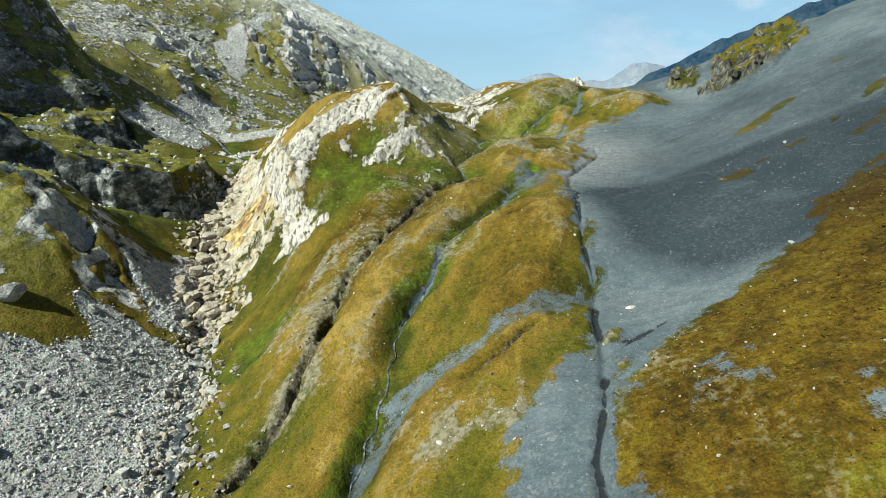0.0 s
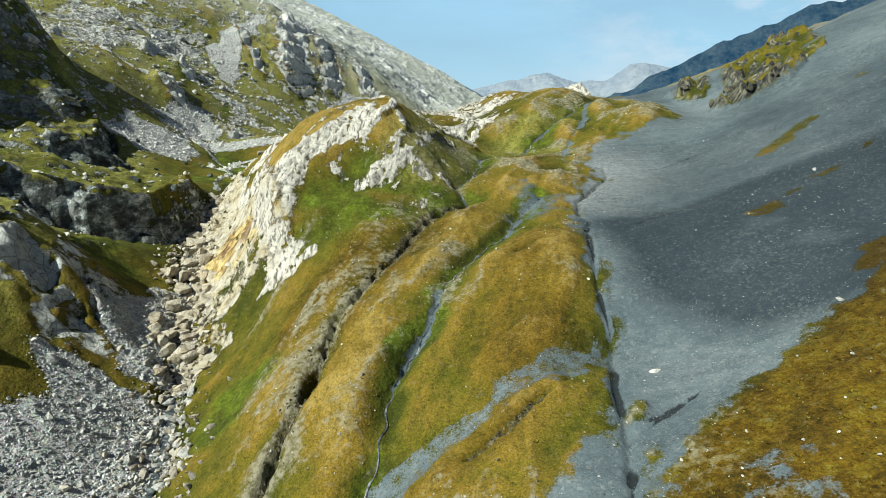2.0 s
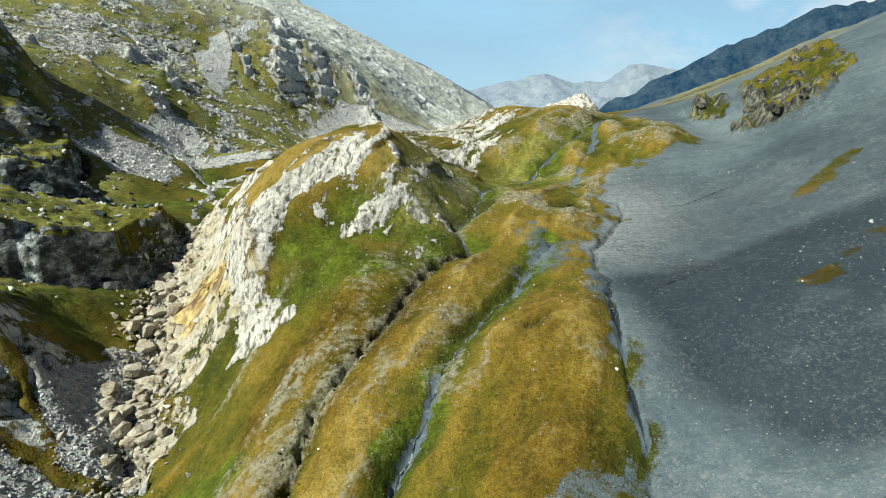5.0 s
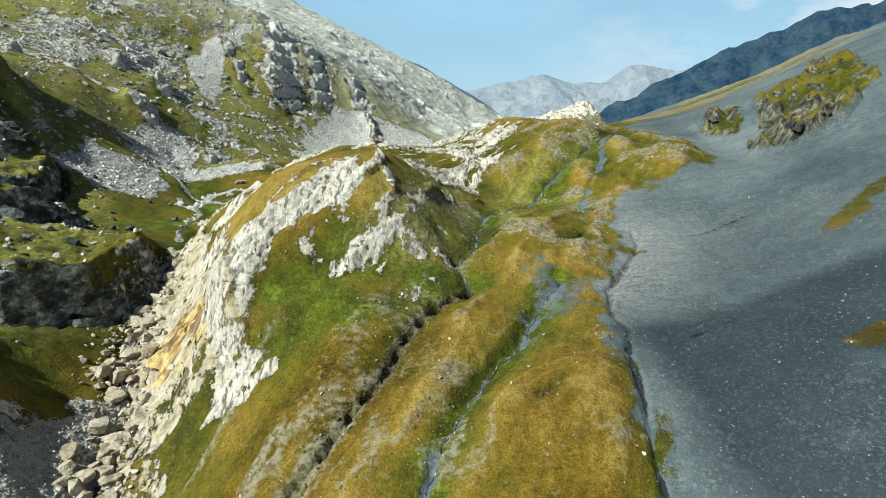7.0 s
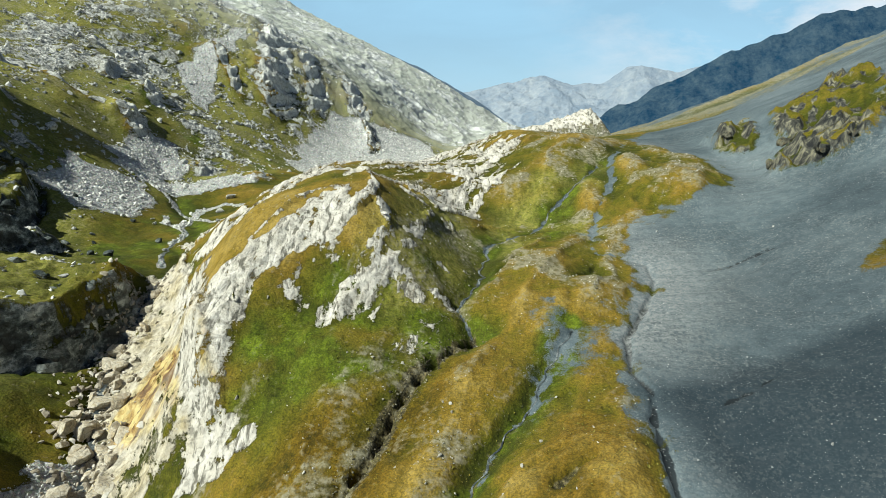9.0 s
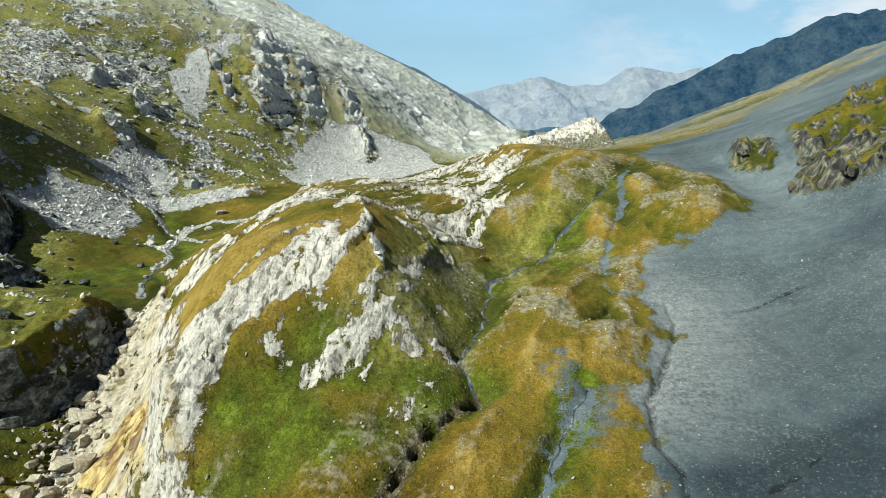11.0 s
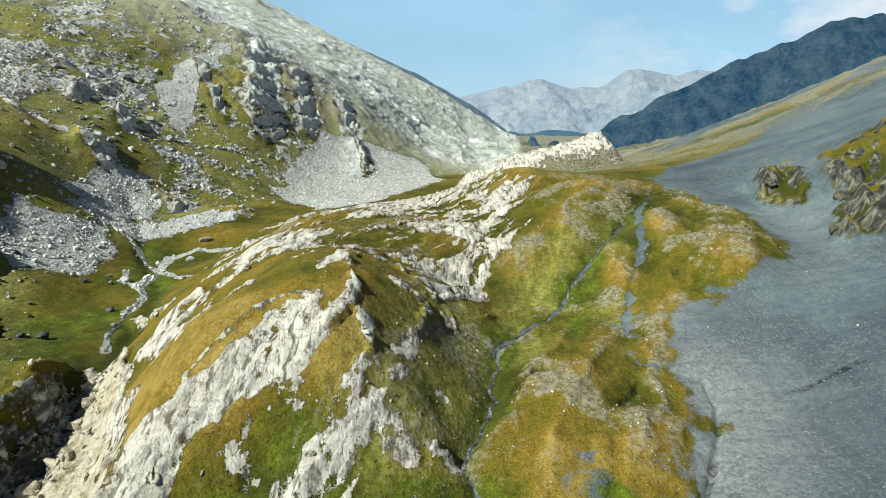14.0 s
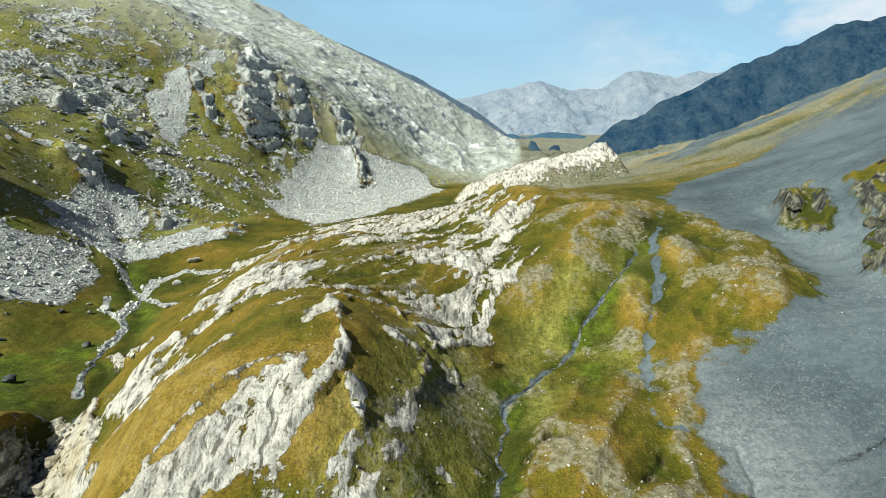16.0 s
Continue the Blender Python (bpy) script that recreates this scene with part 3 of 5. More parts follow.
# limestone beds run obliquely up the hill
ca, sa = math.cos(radians(58)), math.sin(radians(58))
bed_u, bed_v = X * ca + Y * sa, -X * sa + Y * ca
beds = np.zeros(X.shape, np.float32)
kb = (X > -100) & (X < 135) & (Y > 50) & (Y < 560)
beds[kb] = ridged(bed_u[kb] / 5.0 + 0.25 * fbm(X[kb], Y[kb], 20, 3, 41), bed_v[kb] + 1.5 * fbm(X[kb], Y[kb], 14, 3, 42), 5.5, 4, 43)
stone = beds + 0.35 * where(kb, fbm, 18, 4, 44)
loose = where(kb, fbm, 7, 5, 48)
lime = np.maximum.reduce([edge(bank, 0.35, 5, 51), edge(bank2, 0.4, 4, 52), edge(cliff, 0.5, 4, 53), edge(link, 0.55, 4, 54), edge(knob, 0.5, 3, 57), rib,
                          edge(slab2, 0.7, 3, 56) * np.clip((stone - 0.34) * 6, 0, 1), np.clip((stone - 0.44) * 7, 0, 1) * edge(big_patch, 0.6, 5, 60),
                          np.clip((stone - 0.33 + 0.6 * (pave - 1)) * 5, 0, 1) * (pave > 0.02), np.clip((stone - 0.62 + 0.5 * (flank - 1)) * 6, 0, 1) * (flank > 0.02),
                          edge(plateau, 0.45, 14, 59), np.clip((loose - 0.50) * 5, 0, 0.85) * area([(-40, 84), (-45, 110), (-60, 160), (-30, 172), (2, 160), (6, 125), (-10, 100), (-28, 84)], 8)])
lime *= 1 - 0.5 * area([(-39, 98), (-53, 104), (-57, 90), (-51, 62), (-42, 64), (-37, 84)], 7) * (1 - np.clip(1.5 * knob, 0, 1))
M["lime"] = np.clip(np.maximum(lime, 1.2 * white_wall), 0, 1)
ochre = area([(-63, 114), (-60, 126), (-50, 117), (-42, 102), (-37, 96.5), (-44, 97), (-56, 104)], 9.0)
M["cream"] = np.clip(np.maximum(bank, bank2), 0, 1) * (1 - np.clip(1.3 * white_wall, 0, 1))
M["ochre"] = np.clip(ochre * 1.6, 0, 1) * (1 - np.clip(1.3 * white_wall, 0, 1)) * np.clip(1.0 + 0.7 * where(ochre, fbm, 9, 3, 61), 0, 1)

# rocky hillside beyond the gorge
hill = area([(-84, -70), (-82, 40), (-80, 70), (-84, 96), (-88, 120), (-90, 150), (-100, 172), (-120, 200), (-132, 240), (-128, 290), (-112, 330), (-100, 372), (-92, 420), (-40, 480), (20, 560),
             (80, 700), (110, 900), (160, 1300), (150, 1800), (-1800, 1800), (-1800, -70)], 14.0)
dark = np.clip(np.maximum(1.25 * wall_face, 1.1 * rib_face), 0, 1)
upland = area([(-78, 60), (-79, 155), (-96, 172), (-128, 205), (-150, 250), (-175, 285), (-230, 290), (-260, 230), (-220, 130), (-150, 60)], 16.0)
hill_in = hill * (Y < 1350) * (Y > -20) * (X > -700)
hill_near = hill_in * (Y < 640) * (X > -330)
b20 = where(hill_in, blocks, 26, 70, 0.5, 1.25)
b9 = where(hill_in, blocks, 9.5, 80, 0.62, 1.5)
b4 = where(hill_near, blocks, 4.2, 90, 0.6, 1.7)
patch = where(hill_in, fbm, 60, 4, 95)
rocky = np.clip(0.10 + 1.5 * patch, 0, 1)
rocky = np.maximum(rocky, dark)
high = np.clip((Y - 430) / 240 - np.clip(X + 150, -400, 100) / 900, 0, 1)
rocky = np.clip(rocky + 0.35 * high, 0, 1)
speck = where(hill_in, fbm, 11, 6, 99, 0.66)


def terraced(z, h, warp, sharp=0.72):
    """Steps of height h in a slope: ledges and steep risers. Gives the change of height, and 1 on the risers."""
    q = (z + warp) / h
    f = q - np.floor(q)
    t = np.clip((f - sharp) / (1 - sharp), 0, 1)
    rise = t * t * (3 - 2 * t)
    return (np.floor(q) + 0.35 * f / sharp * (t <= 0) + (0.35 + 0.65 * rise) * (t > 0)) * h - q * h, np.clip(t * 6, 0, 1) * np.clip((1 - t) * 8, 0, 1)


steep_zone = np.clip(np.maximum(rocky * hill, 1.2 * dark), 0, 1)
w1, w2 = where(hill_in, fbm, 34, 4, 171), where(hill_near + dark, fbm, 13, 4, 172)
t1, r1 = terraced(BASE, 13.0, 7.0 * w1, 0.62)
t2, r2 = terraced(BASE, 5.0, 3.4 * w2 + 2 * w1, 0.6)
break_up = where(hill_near + dark, ridged, 6.0, 4, 173) - 0.4
lift = steep_zone * (0.4 + 0.65 * dark) * (0.95 * t1 + 0.9 * t2 + 1.8 * break_up) + hill * (b20 * 2.4 * rocky + b9 * 1.9 * rocky + b4 * 1.1 * (0.25 + 0.75 * rocky))
hill_rock = np.maximum(steep_zone * np.clip(1.25 * np.maximum(r1, r2 * 0.9) + 0.9 * break_up, 0, 1), hill * np.clip((b20 * 1.2 * rocky + b9 * 1.7 * rocky + b4 * 1.2 * (0.3 + 0.7 * rocky) - 0.42 + 0.25 * where(hill_near, fbm, 5, 4, 97)) * 4, 0, 1))
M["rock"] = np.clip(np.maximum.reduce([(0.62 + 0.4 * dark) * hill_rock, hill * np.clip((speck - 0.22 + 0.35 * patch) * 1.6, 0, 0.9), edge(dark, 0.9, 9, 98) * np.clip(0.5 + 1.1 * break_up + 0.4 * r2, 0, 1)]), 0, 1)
garden = area([(-116, 58), (-88, 64), (-68, 62), (-60, 72), (-72, 92), (-88, 98), (-116, 92)], 10)
M["rock"] = np.maximum(M["rock"], garden * np.clip((where(garden, fbm, 5, 6, 196, 0.7) + 0.14) * 1.5, 0, 0.9))
lift += np.clip(wall_face * 1.2, 0, 1) * (2.2 * where(wall_face, blocks, 5.5, 198, 0.75, 1.9) + 1.3 * where(wall_face, blocks, 2.4, 199, 0.7, 1.9) - 0.8)
lift += garden * 1.6 * where(garden, blocks, 3.4, 197, 0.6, 1.7)
# Where the slope above the gorge lies in shade, its rock is coloured darker.
M["shaded_schist"] = np.clip(0.75 * upland + dark * upland, 0, 1) * (1 - 0.75 * garden)
# Haze put into the colour: ground turns paler with distance.
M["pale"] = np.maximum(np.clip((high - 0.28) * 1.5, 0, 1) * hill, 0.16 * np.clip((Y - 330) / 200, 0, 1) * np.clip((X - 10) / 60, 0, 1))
talus = np.maximum.reduce([
    edge(area([(-90, 38), (-71, 46), (-67, 54), (-75, 63), (-66, 64.5), (-60, 65), (-52, 66), (-47, 52), (-42, 30), (-39, 8), (-34, -80), (-85, -80)], 4), 0.4, 5, 101),
    edge(area([(-74, 80), (-70, 102), (-66, 106), (-61, 92), (-55, 71), (-62, 68), (-69, 72)], 4), 0.5, 5, 102),
    edge(area([(-150, 228), (-134, 224), (-120, 236), (-122, 268), (-136, 284), (-158, 268)], 8), 0.4, 10, 103),
    edge(area([(-150, 285), (-128, 290), (-104, 318), (-98, 330), (-112, 336), (-135, 312), (-156, 296)], 6), 0.5, 8, 104),
    edge(area([(-160, 300), (-140, 296), (-134, 330), (-150, 352), (-168, 345)], 6), 0.5, 8, 107),
    edge(area([(-104, 420), (-66, 366), (-30, 440), (4, 495), (-18, 580), (-62, 545), (-94, 522)], 12), 0.5, 18, 105),
    edge(area([(-186, 455), (-172, 532), (-160, 540), (-164, 470), (-158, 426), (-166, 428)], 8), 0.4, 12, 106)])
M["talus"] = np.clip(talus, 0, 1) * (1 - np.clip(1.3 * rib_face, 0, 1) * (Y > 300))
M["rock"] *= 1 - M["talus"]
# right-hand crags above the scree
crags = area([(98, 186), (102, 200), (112, 212), (118, 232), (128, 226), (136, 236), (150, 232), (140, 205), (132, 188), (120, 176), (106, 172)], 8.0)
crag2 = area([(96, 220), (100, 240), (114, 244), (112, 226), (104, 216)], 6.0)
cr_m = np.maximum(edge(crags, 0.5, 9, 111), edge(crag2, 0.5, 7, 112))
M["crag"] = cr_m * np.clip((where(cr_m, blocks, 7, 113, 0.75, 1.7) + 0.5 * where(cr_m, fbm, 5, 4, 114) - 0.12) * 5, 0, 1)
lift += cr_m * (where(cr_m, blocks, 13, 115, 0.8, 1.9) * 8.5 + where(cr_m, lambda x, y: ridged((x * 0.5 + y * 0.87) / 3.5, -x * 0.87 + y * 0.5, 5.0, 4, 119)) * 3.0 + where(cr_m, blocks, 4, 116, 0.7, 1.8) * 1.4)
M["shale"] *= 1 - cr_m

# lush grass in the wet places
lush = np.maximum.reduce([np.clip(1.15 - d_b / 3.6 + 0.9 * wob, 0, 1), np.clip(0.9 - d_beck / 6 + 0.8 * wob, 0, 1) * 0.8, area([(-42, 44), (-44, 62), (-34, 70), (-30, 62), (-36, 48)], 9) * 1.1,
                          area([(-37, 92), (-36, 108), (-24, 119), (-9, 125), (0, 116), (-6, 100), (-16, 92), (-27, 86)], 9) * 0.72, area([(-5, 100), (4, 112), (2, 124), (-3, 132), (-8, 122)], 5) * 0.9, area([(-90, 160), (-84, 230), (-118, 300), (-132, 260), (-112, 190), (-98, 165)], 12) * 0.75,
                          area([(12, 150), (22, 150), (40, 176), (34, 196), (24, 184)], 8) * 0.7, 0.55 * hill * np.clip(1 - high * 1.4, 0, 1) * np.clip(0.55 + 1.2 * where(hill_in, fbm, 42, 4, 122), 0, 1), 0.34 * area([(24, -30), (70, -30), (66, 0), (40, 6), (24, -6)], 12), 1.0 * area([(-90, 88), (-79, 92), (-74, 112), (-80, 128), (-92, 124)], 8)])
M["lush"] = np.clip(lush * (0.75 + 0.7 * where(NEAR, fbm, 11, 4, 121)), 0, 1)

# relief
bare = np.clip(M["shale"] + M["lime"] + M["talus"], 0, 1)
Z += (1 - bare) * (0.55 * where(NEAR, fbm, 13, 4, 131) + 0.16 * where(NEAR * (Y < 300), fbm, 2.6, 3, 132)) * (1 - 0.6 * hill)
ca2, sa2 = math.cos(radians(62)), math.sin(radians(62))
ks = (X > -60) & (X < 140) & (Y < 260) & (bare < 0.9)
rills = np.zeros(X.shape, np.float32)
rills[ks] = ridged((X[ks] * ca2 + Y[ks] * sa2) / 4.5 + 0.5 * wob[ks], -X[ks] * sa2 + Y[ks] * ca2 + 1.6 * wob[ks], 9.5, 5, 141) - 0.45
hum = area([(12, 118), (24, 112), (36, 122), (42, 150), (60, 166), (84, 184), (90, 210), (80, 250), (36, 300), (26, 240), (18, 190), (8, 150)], 14)
humps = np.abs(where(hum, fbm, 15, 3, 145)) ** 0.8
Z += hum * (0.4 * humps - 0.1) * (1 - bare)
dome = area([(-50, 92), (-66, 160), (-30, 176), (4, 172), (10, 150), (4, 122), (-12, 96), (-30, 86)], 12)
Z += rills * 1.9 * (1 - bare) * (1 - 0.6 * near_grass) * (1 - 0.75 * dome)
M["thin"] = np.clip((rills - 0.03 + 0.12 * wob3) * 3.0, 0, 1) * np.clip(0.45 + 1.4 * where(ks, fbm, 22, 3, 143), 0, 1) * (1 - 0.75 * near_grass)
Z += M["shale"] * (0.16 * where(NEAR * M["shale"], fbm, 6, 5, 133))
flute = where(M["lime"], lambda x, y: ridged((x * ca + y * sa) / 6.0, -x * sa + y * ca, 1.5, 3, 149) - 0.45)
Z += M["lime"] * (0.9 * flute + 2.1 * (beds - 0.4) + 0.7 * (where(M["lime"], ridged, 3.2, 4, 144) - 0.4) + 0.5 * where(M["lime"], blocks, 2.6, 134, 0.7, 1.8) + 0.35 * where(M["lime"], fbm, 4, 4, 135))
Z += M["talus"] * (0.55 * where(M["talus"], blocks, 1.9, 136, 0.6, 1.9) + 0.55 * where(M["talus"], blocks, 1.15, 137, 0.7, 1.9) + 0.3 * where(M["talus"], fbm, 9, 4, 138))
Z += lift * (1 - M["talus"]) * (1 - M["lime"])
Z += 0.7 * rib_lift + (13 + 0.10 * np.clip(X - 30, 0, 80)) * np.clip(plateau * 1.3 - 0.15, 0, 1) * np.clip(0.9 + 0.3 * where(plateau, fbm, 26, 5, 62), 0, 2)
far_right = np.clip((Y - 330) / 160, 0, 1) * np.clip((X - 70) / 60, 0, 1) * (Y < 1200) * (X < 900)
Z += far_right * 9 * (where(far_right, lambda x, y: ridged((x * 0.82 + y * 0.57) / 3.0, -x * 0.57 + y * 0.82, 38, 5, 151)) - 0.4)
Z += high * (9 * (where(high, ridged, 130, 5, 138) - 0.45) + 7 * (where(high, ridged, 48, 4, 139) - 0.45)) * (1 - M["talus"])


# braided gravel of the meadow stream
for pts, w in (([(-86, 186), (-90, 196), (-95.5, 228), (-101, 236), (-106, 261), (-117, 274), (-124, 284), (-136, 292), (-151, 292)], 0.9), ([(-106, 261), (-95, 250), (-83, 240)], 0.9), ([(-106, 262), (-110, 280), (-102, 290), (-88, 286)], 2.0),
               ([(-101, 236), (-108, 240), (-113, 252)], 0.6)):
    dg, _ = line_distance(pts)
    M["talus"] = np.maximum(M["talus"], np.clip((w + 0.9 * wob - dg) / 0.6 + 0.5, 0, 1))


def box(a, n):
    """Mean over a square of about n cells."""
    for axis in (0, 1):
        pad = [(0, 0), (0, 0)]
        pad[axis] = (n // 2 + 1, n // 2)
        c = np.cumsum(np.pad(a, pad, mode="edge"), axis=axis, dtype=np.float64)
        a = (np.take(c, range(n, c.shape[axis]), axis) - np.take(c, range(0, c.shape[axis] - n), axis)) / n
    return a


# flat ground above the gorge is turf, not rock
gy, gx = np.gradient(box(Z, 5), GY, GX)
steep = np.hypot(gx, gy)
M["rock"] *= 1 - np.clip(1.5 * upland, 0, 1) * np.clip(1.5 - 1.8 * steep, 0, 0.9)
M["crag"] = np.maximum(M["crag"], cr_m * np.clip((steep - 0.85) * 2.5, 0, 1))
# dry crowns, moist hollows
swell = Z - box(box(Z, 21), 21)
M["dry"] = np.clip(0.5 + 0.42 * swell + 0.25 * where(NEAR, fbm, 25, 4, 181), 0, 1) * NEAR * (1 - 0.65 * np.clip(upland, 0, 1)) * (1 - 0.5 * cr_m)
M["thin"] = np.maximum(M["thin"], np.clip(hum * np.clip(0.55 * swell + 0.9 * where(hum, fbm, 8, 5, 147, 0.62) - 0.12, 0, 1) * 1.4, 0, 0.9))
M["thin"] = np.maximum(M["thin"], area([(-14, 120), (-8, 132), (-4, 150), (-4, 168), (3, 172), (8, 156), (5, 138), (3, 124), (-4, 112)], 7) * np.clip(0.05 + 0.9 * where(NEAR, fbm, 7, 5, 148, 0.62), 0, 1))
M["thin"] = np.maximum(M["thin"], 0.95 * np.clip((Y - 290) / 90, 0, 1) * np.clip((X - 20) / 40, 0, 1) * np.clip(0.8 + 0.9 * where((Y > 250) * (Y < 1400) * (X > 10) * (X < 900), fbm, 34, 5, 184, 0.62), 0, 1.4))
M["thin"] = np.maximum(M["thin"], 0.5 * hill * (1 - np.clip(2 * dark, 0, 1)) * (1 - 0.6 * upland) * np.clip(0.55 + 0.9 * where(hill_in, fbm, 9, 6, 149, 0.66), 0, 1))
M["straw"] = area([(11, 150), (24, 150), (38, 150), (44, 178), (56, 212), (40, 214), (24, 200), (16, 182)], 9) * np.clip(0.6 + 0.8 * where(NEAR, fbm, 14, 3, 182), 0, 1)
M["straw"] = np.maximum(M["straw"], hill * (1 - np.clip(2 * dark, 0, 1)) * np.clip(0.85 + 0.7 * where(hill_in, fbm, 24, 5, 183), 0, 1))
M["straw"] = np.maximum(M["straw"], 0.9 * area([(-15, 116), (-12, 132), (-8, 150), (-5, 168), (3, 172), (8, 156), (5, 138), (3, 124), (-4, 110)], 9))
M["scar"] = np.clip(np.exp(-((d_a - 0.5) / 1.2) ** 2) * (0.5 + 1.1 * wob + 1.3 * wob3) + 0.5 * np.exp(-(d_beck / 0.9) ** 2) + 0.45 * np.exp(-(d_b / 0.8) ** 2) + slip, 0, 1)
M["coarse"] = np.exp(-(d_ch / 13.0) ** 2) * np.clip((Y - 92) / 16, 0, 1) * scree
M["rust"] = np.clip(near_grass + 0.35 * area([(-110, 36), (-82, 46), (-70, 62), (-71, 71), (-84, 80), (-110, 86)], 10) + 0.2 * cr_m + area([(8, 30), (22, 44), (26, 62), (28, 80), (24, 92), (14, 88), (4, 66), (0, 44)], 12) * 0.6 + 0.62 * area([(-26, 40), (-14, 60), (-3, 82), (8, 102), (2, 108), (-10, 92), (-19, 70), (-28, 48)], 8) + 0.66 * area([(-36, 58), (-25, 64), (-14, 82), (-14, 94), (-24, 90), (-34, 76)], 8) + 0.5 * area([(-20, 14), (-6, 16), (10, 30), (4, 32), (-12, 24)], 8), 0, 1)


def ground_at(x, y):
    i = min(max(int(np.searchsorted(GX, x)) - 1, 0), len(GX) - 2)
    j = min(max(int(np.searchsorted(GY, y)) - 1, 0), len(GY) - 2)
    u, v = (x - GX[i]) / (GX[i + 1] - GX[i]), (y - GY[j]) / (GY[j + 1] - GY[j])
    return float((Z[j, i] * (1 - u) + Z[j, i + 1] * u) * (1 - v) + (Z[j + 1, i] * (1 - u) + Z[j + 1, i + 1] * u) * v)


def ground_normal(x, y, d=1.2):
    return Vector((ground_at(x - d, y) - ground_at(x + d, y), ground_at(x, y - d) - ground_at(x, y + d), 2 * d)).normalized()


def sheet(name, xx, yy, zz):
    """One grid mesh from three arrays."""
    h, w = zz.shape
    me = bpy.data.meshes.new(name)
    me.vertices.add(h * w)
    me.vertices.foreach_set("co", np.stack([xx, yy, zz], -1).astype(np.float32).ravel())
    idx = np.arange(h * w).reshape(h, w)
    quads = np.stack([idx[:-1, :-1], idx[:-1, 1:], idx[1:, 1:], idx[1:, :-1]], -1).reshape(-1, 4)
    me.loops.add(quads.size)
    me.loops.foreach_set("vertex_index", quads.astype(np.int32).ravel())
    me.polygons.add(len(quads))
    me.polygons.foreach_set("loop_start", (np.arange(len(quads)) * 4).astype(np.int32))
    me.update(calc_edges=True)
    me.shade_smooth()
    return me


# ---- materials ----
class Nodes:
    """A short hand for building a node material."""

    def __init__(self, name):
        self.mat = bpy.data.materials.new(name)
        self.mat.use_nodes = True
        self.t = self.mat.node_tree
        self.t.nodes.clear()
        self.co = self.t.nodes.new("ShaderNodeTexCoord").outputs["Object"]

    def link(self, a, b):
        if hasattr(a, "links"):
            self.t.links.new(a, b)
        else:
            b.default_value = a

    def noise(self, size, detail=4.0, rough=0.55, distort=0.0, vec=None):
        n = self.t.nodes.new("ShaderNodeTexNoise")
        n.inputs["Scale"].default_value = 1.0 / size
        n.inputs["Detail"].default_value = detail
        n.inputs["Roughness"].default_value = rough
        n.inputs["Distortion"].default_value = distort
        self.t.links.new(vec or self.co, n.inputs["Vector"])
        return n.outputs["Fac"]

    def cells(self, size, out="Distance", vec=None, feature="F1"):
        n = self.t.nodes.new("ShaderNodeTexVoronoi")
        n.feature = feature
        n.inputs["Scale"].default_value = 1.0 / size
        self.t.links.new(vec or self.co, n.inputs["Vector"])
        return n.outputs[out]

    def attr(self, name):
        n = self.t.nodes.new("ShaderNodeAttribute")
        n.attribute_name = name
        return n.outputs["Fac"]

    def math(self, op, a, b=0.0, c=0.0, clamp=False):
        n = self.t.nodes.new("ShaderNodeMath")
        n.operation, n.use_clamp = op, clamp
        for i, v in enumerate((a, b, c)):
            self.link(v, n.inputs[i])
        return n.outputs[0]

    def ramp(self, fac, *stops):
        n = self.t.nodes.new("ShaderNodeValToRGB")
        els = n.color_ramp.elements
        while len(els) < len(stops):
            els.new(0.5)
        for e, (p, c) in zip(els, stops):
            e.position = p
            e.color = (*c, 1) if isinstance(c, tuple) else (c, c, c, 1)
        self.link(fac, n.inputs["Fac"])
        return n.outputs["Color"]

    def mix(self, fac, a, b, mode="MIX"):
        n = self.t.nodes.new("ShaderNodeMixRGB")
        n.blend_type = mode
        for v, s in ((fac, n.inputs["Fac"]), (a, n.inputs["Color1"]), (b, n.inputs["Color2"])):
            self.link((*v, 1) if isinstance(v, tuple) else v, s)
        return n.outputs["Color"]

    def edge(self, fac, grain, amount=0.5, sharp=6.0):
        """Sharpens a mask by a grain, so that its border breaks up."""
        a = self.math("MULTIPLY_ADD", grain, amount, -0.5 * amount)
        b = self.math("ADD", fac, a)
        return self.math("MULTIPLY_ADD", self.math("SUBTRACT", b, 0.5), sharp, 0.5, True)

    def stretch(self, x, y, z, turn=0.0):
        n = self.t.nodes.new("ShaderNodeMapping")
        n.inputs["Scale"].default_value = (x, y, z)
        n.inputs["Rotation"].default_value = (0, 0, radians(turn))
        self.t.links.new(self.co, n.inputs["Vector"])
        return n.outputs["Vector"]

    def done(self, colour, rough=0.9, height=None, depth=0.1, spec=0.25, metal=0.0):
        p = self.t.nodes.new("ShaderNodeBsdfPrincipled")
        o = self.t.nodes.new("ShaderNodeOutputMaterial")
        self.link((*colour, 1) if isinstance(colour, tuple) else colour, p.inputs["Base Color"])
        self.link(rough, p.inputs["Roughness"])
        p.inputs["Specular IOR Level"].default_value = spec
        p.inputs["Metallic"].default_value = metal
        if height is not None:
            b = self.t.nodes.new("ShaderNodeBump")
            b.inputs["Strength"].default_value = 1.0
            b.inputs["Distance"].default_value = depth
            self.link(height, b.inputs["Height"])
            self.t.links.new(b.outputs["Normal"], p.inputs["Normal"])
        self.t.links.new(p.outputs["BSDF"], o.inputs["Surface"])
        return self.mat


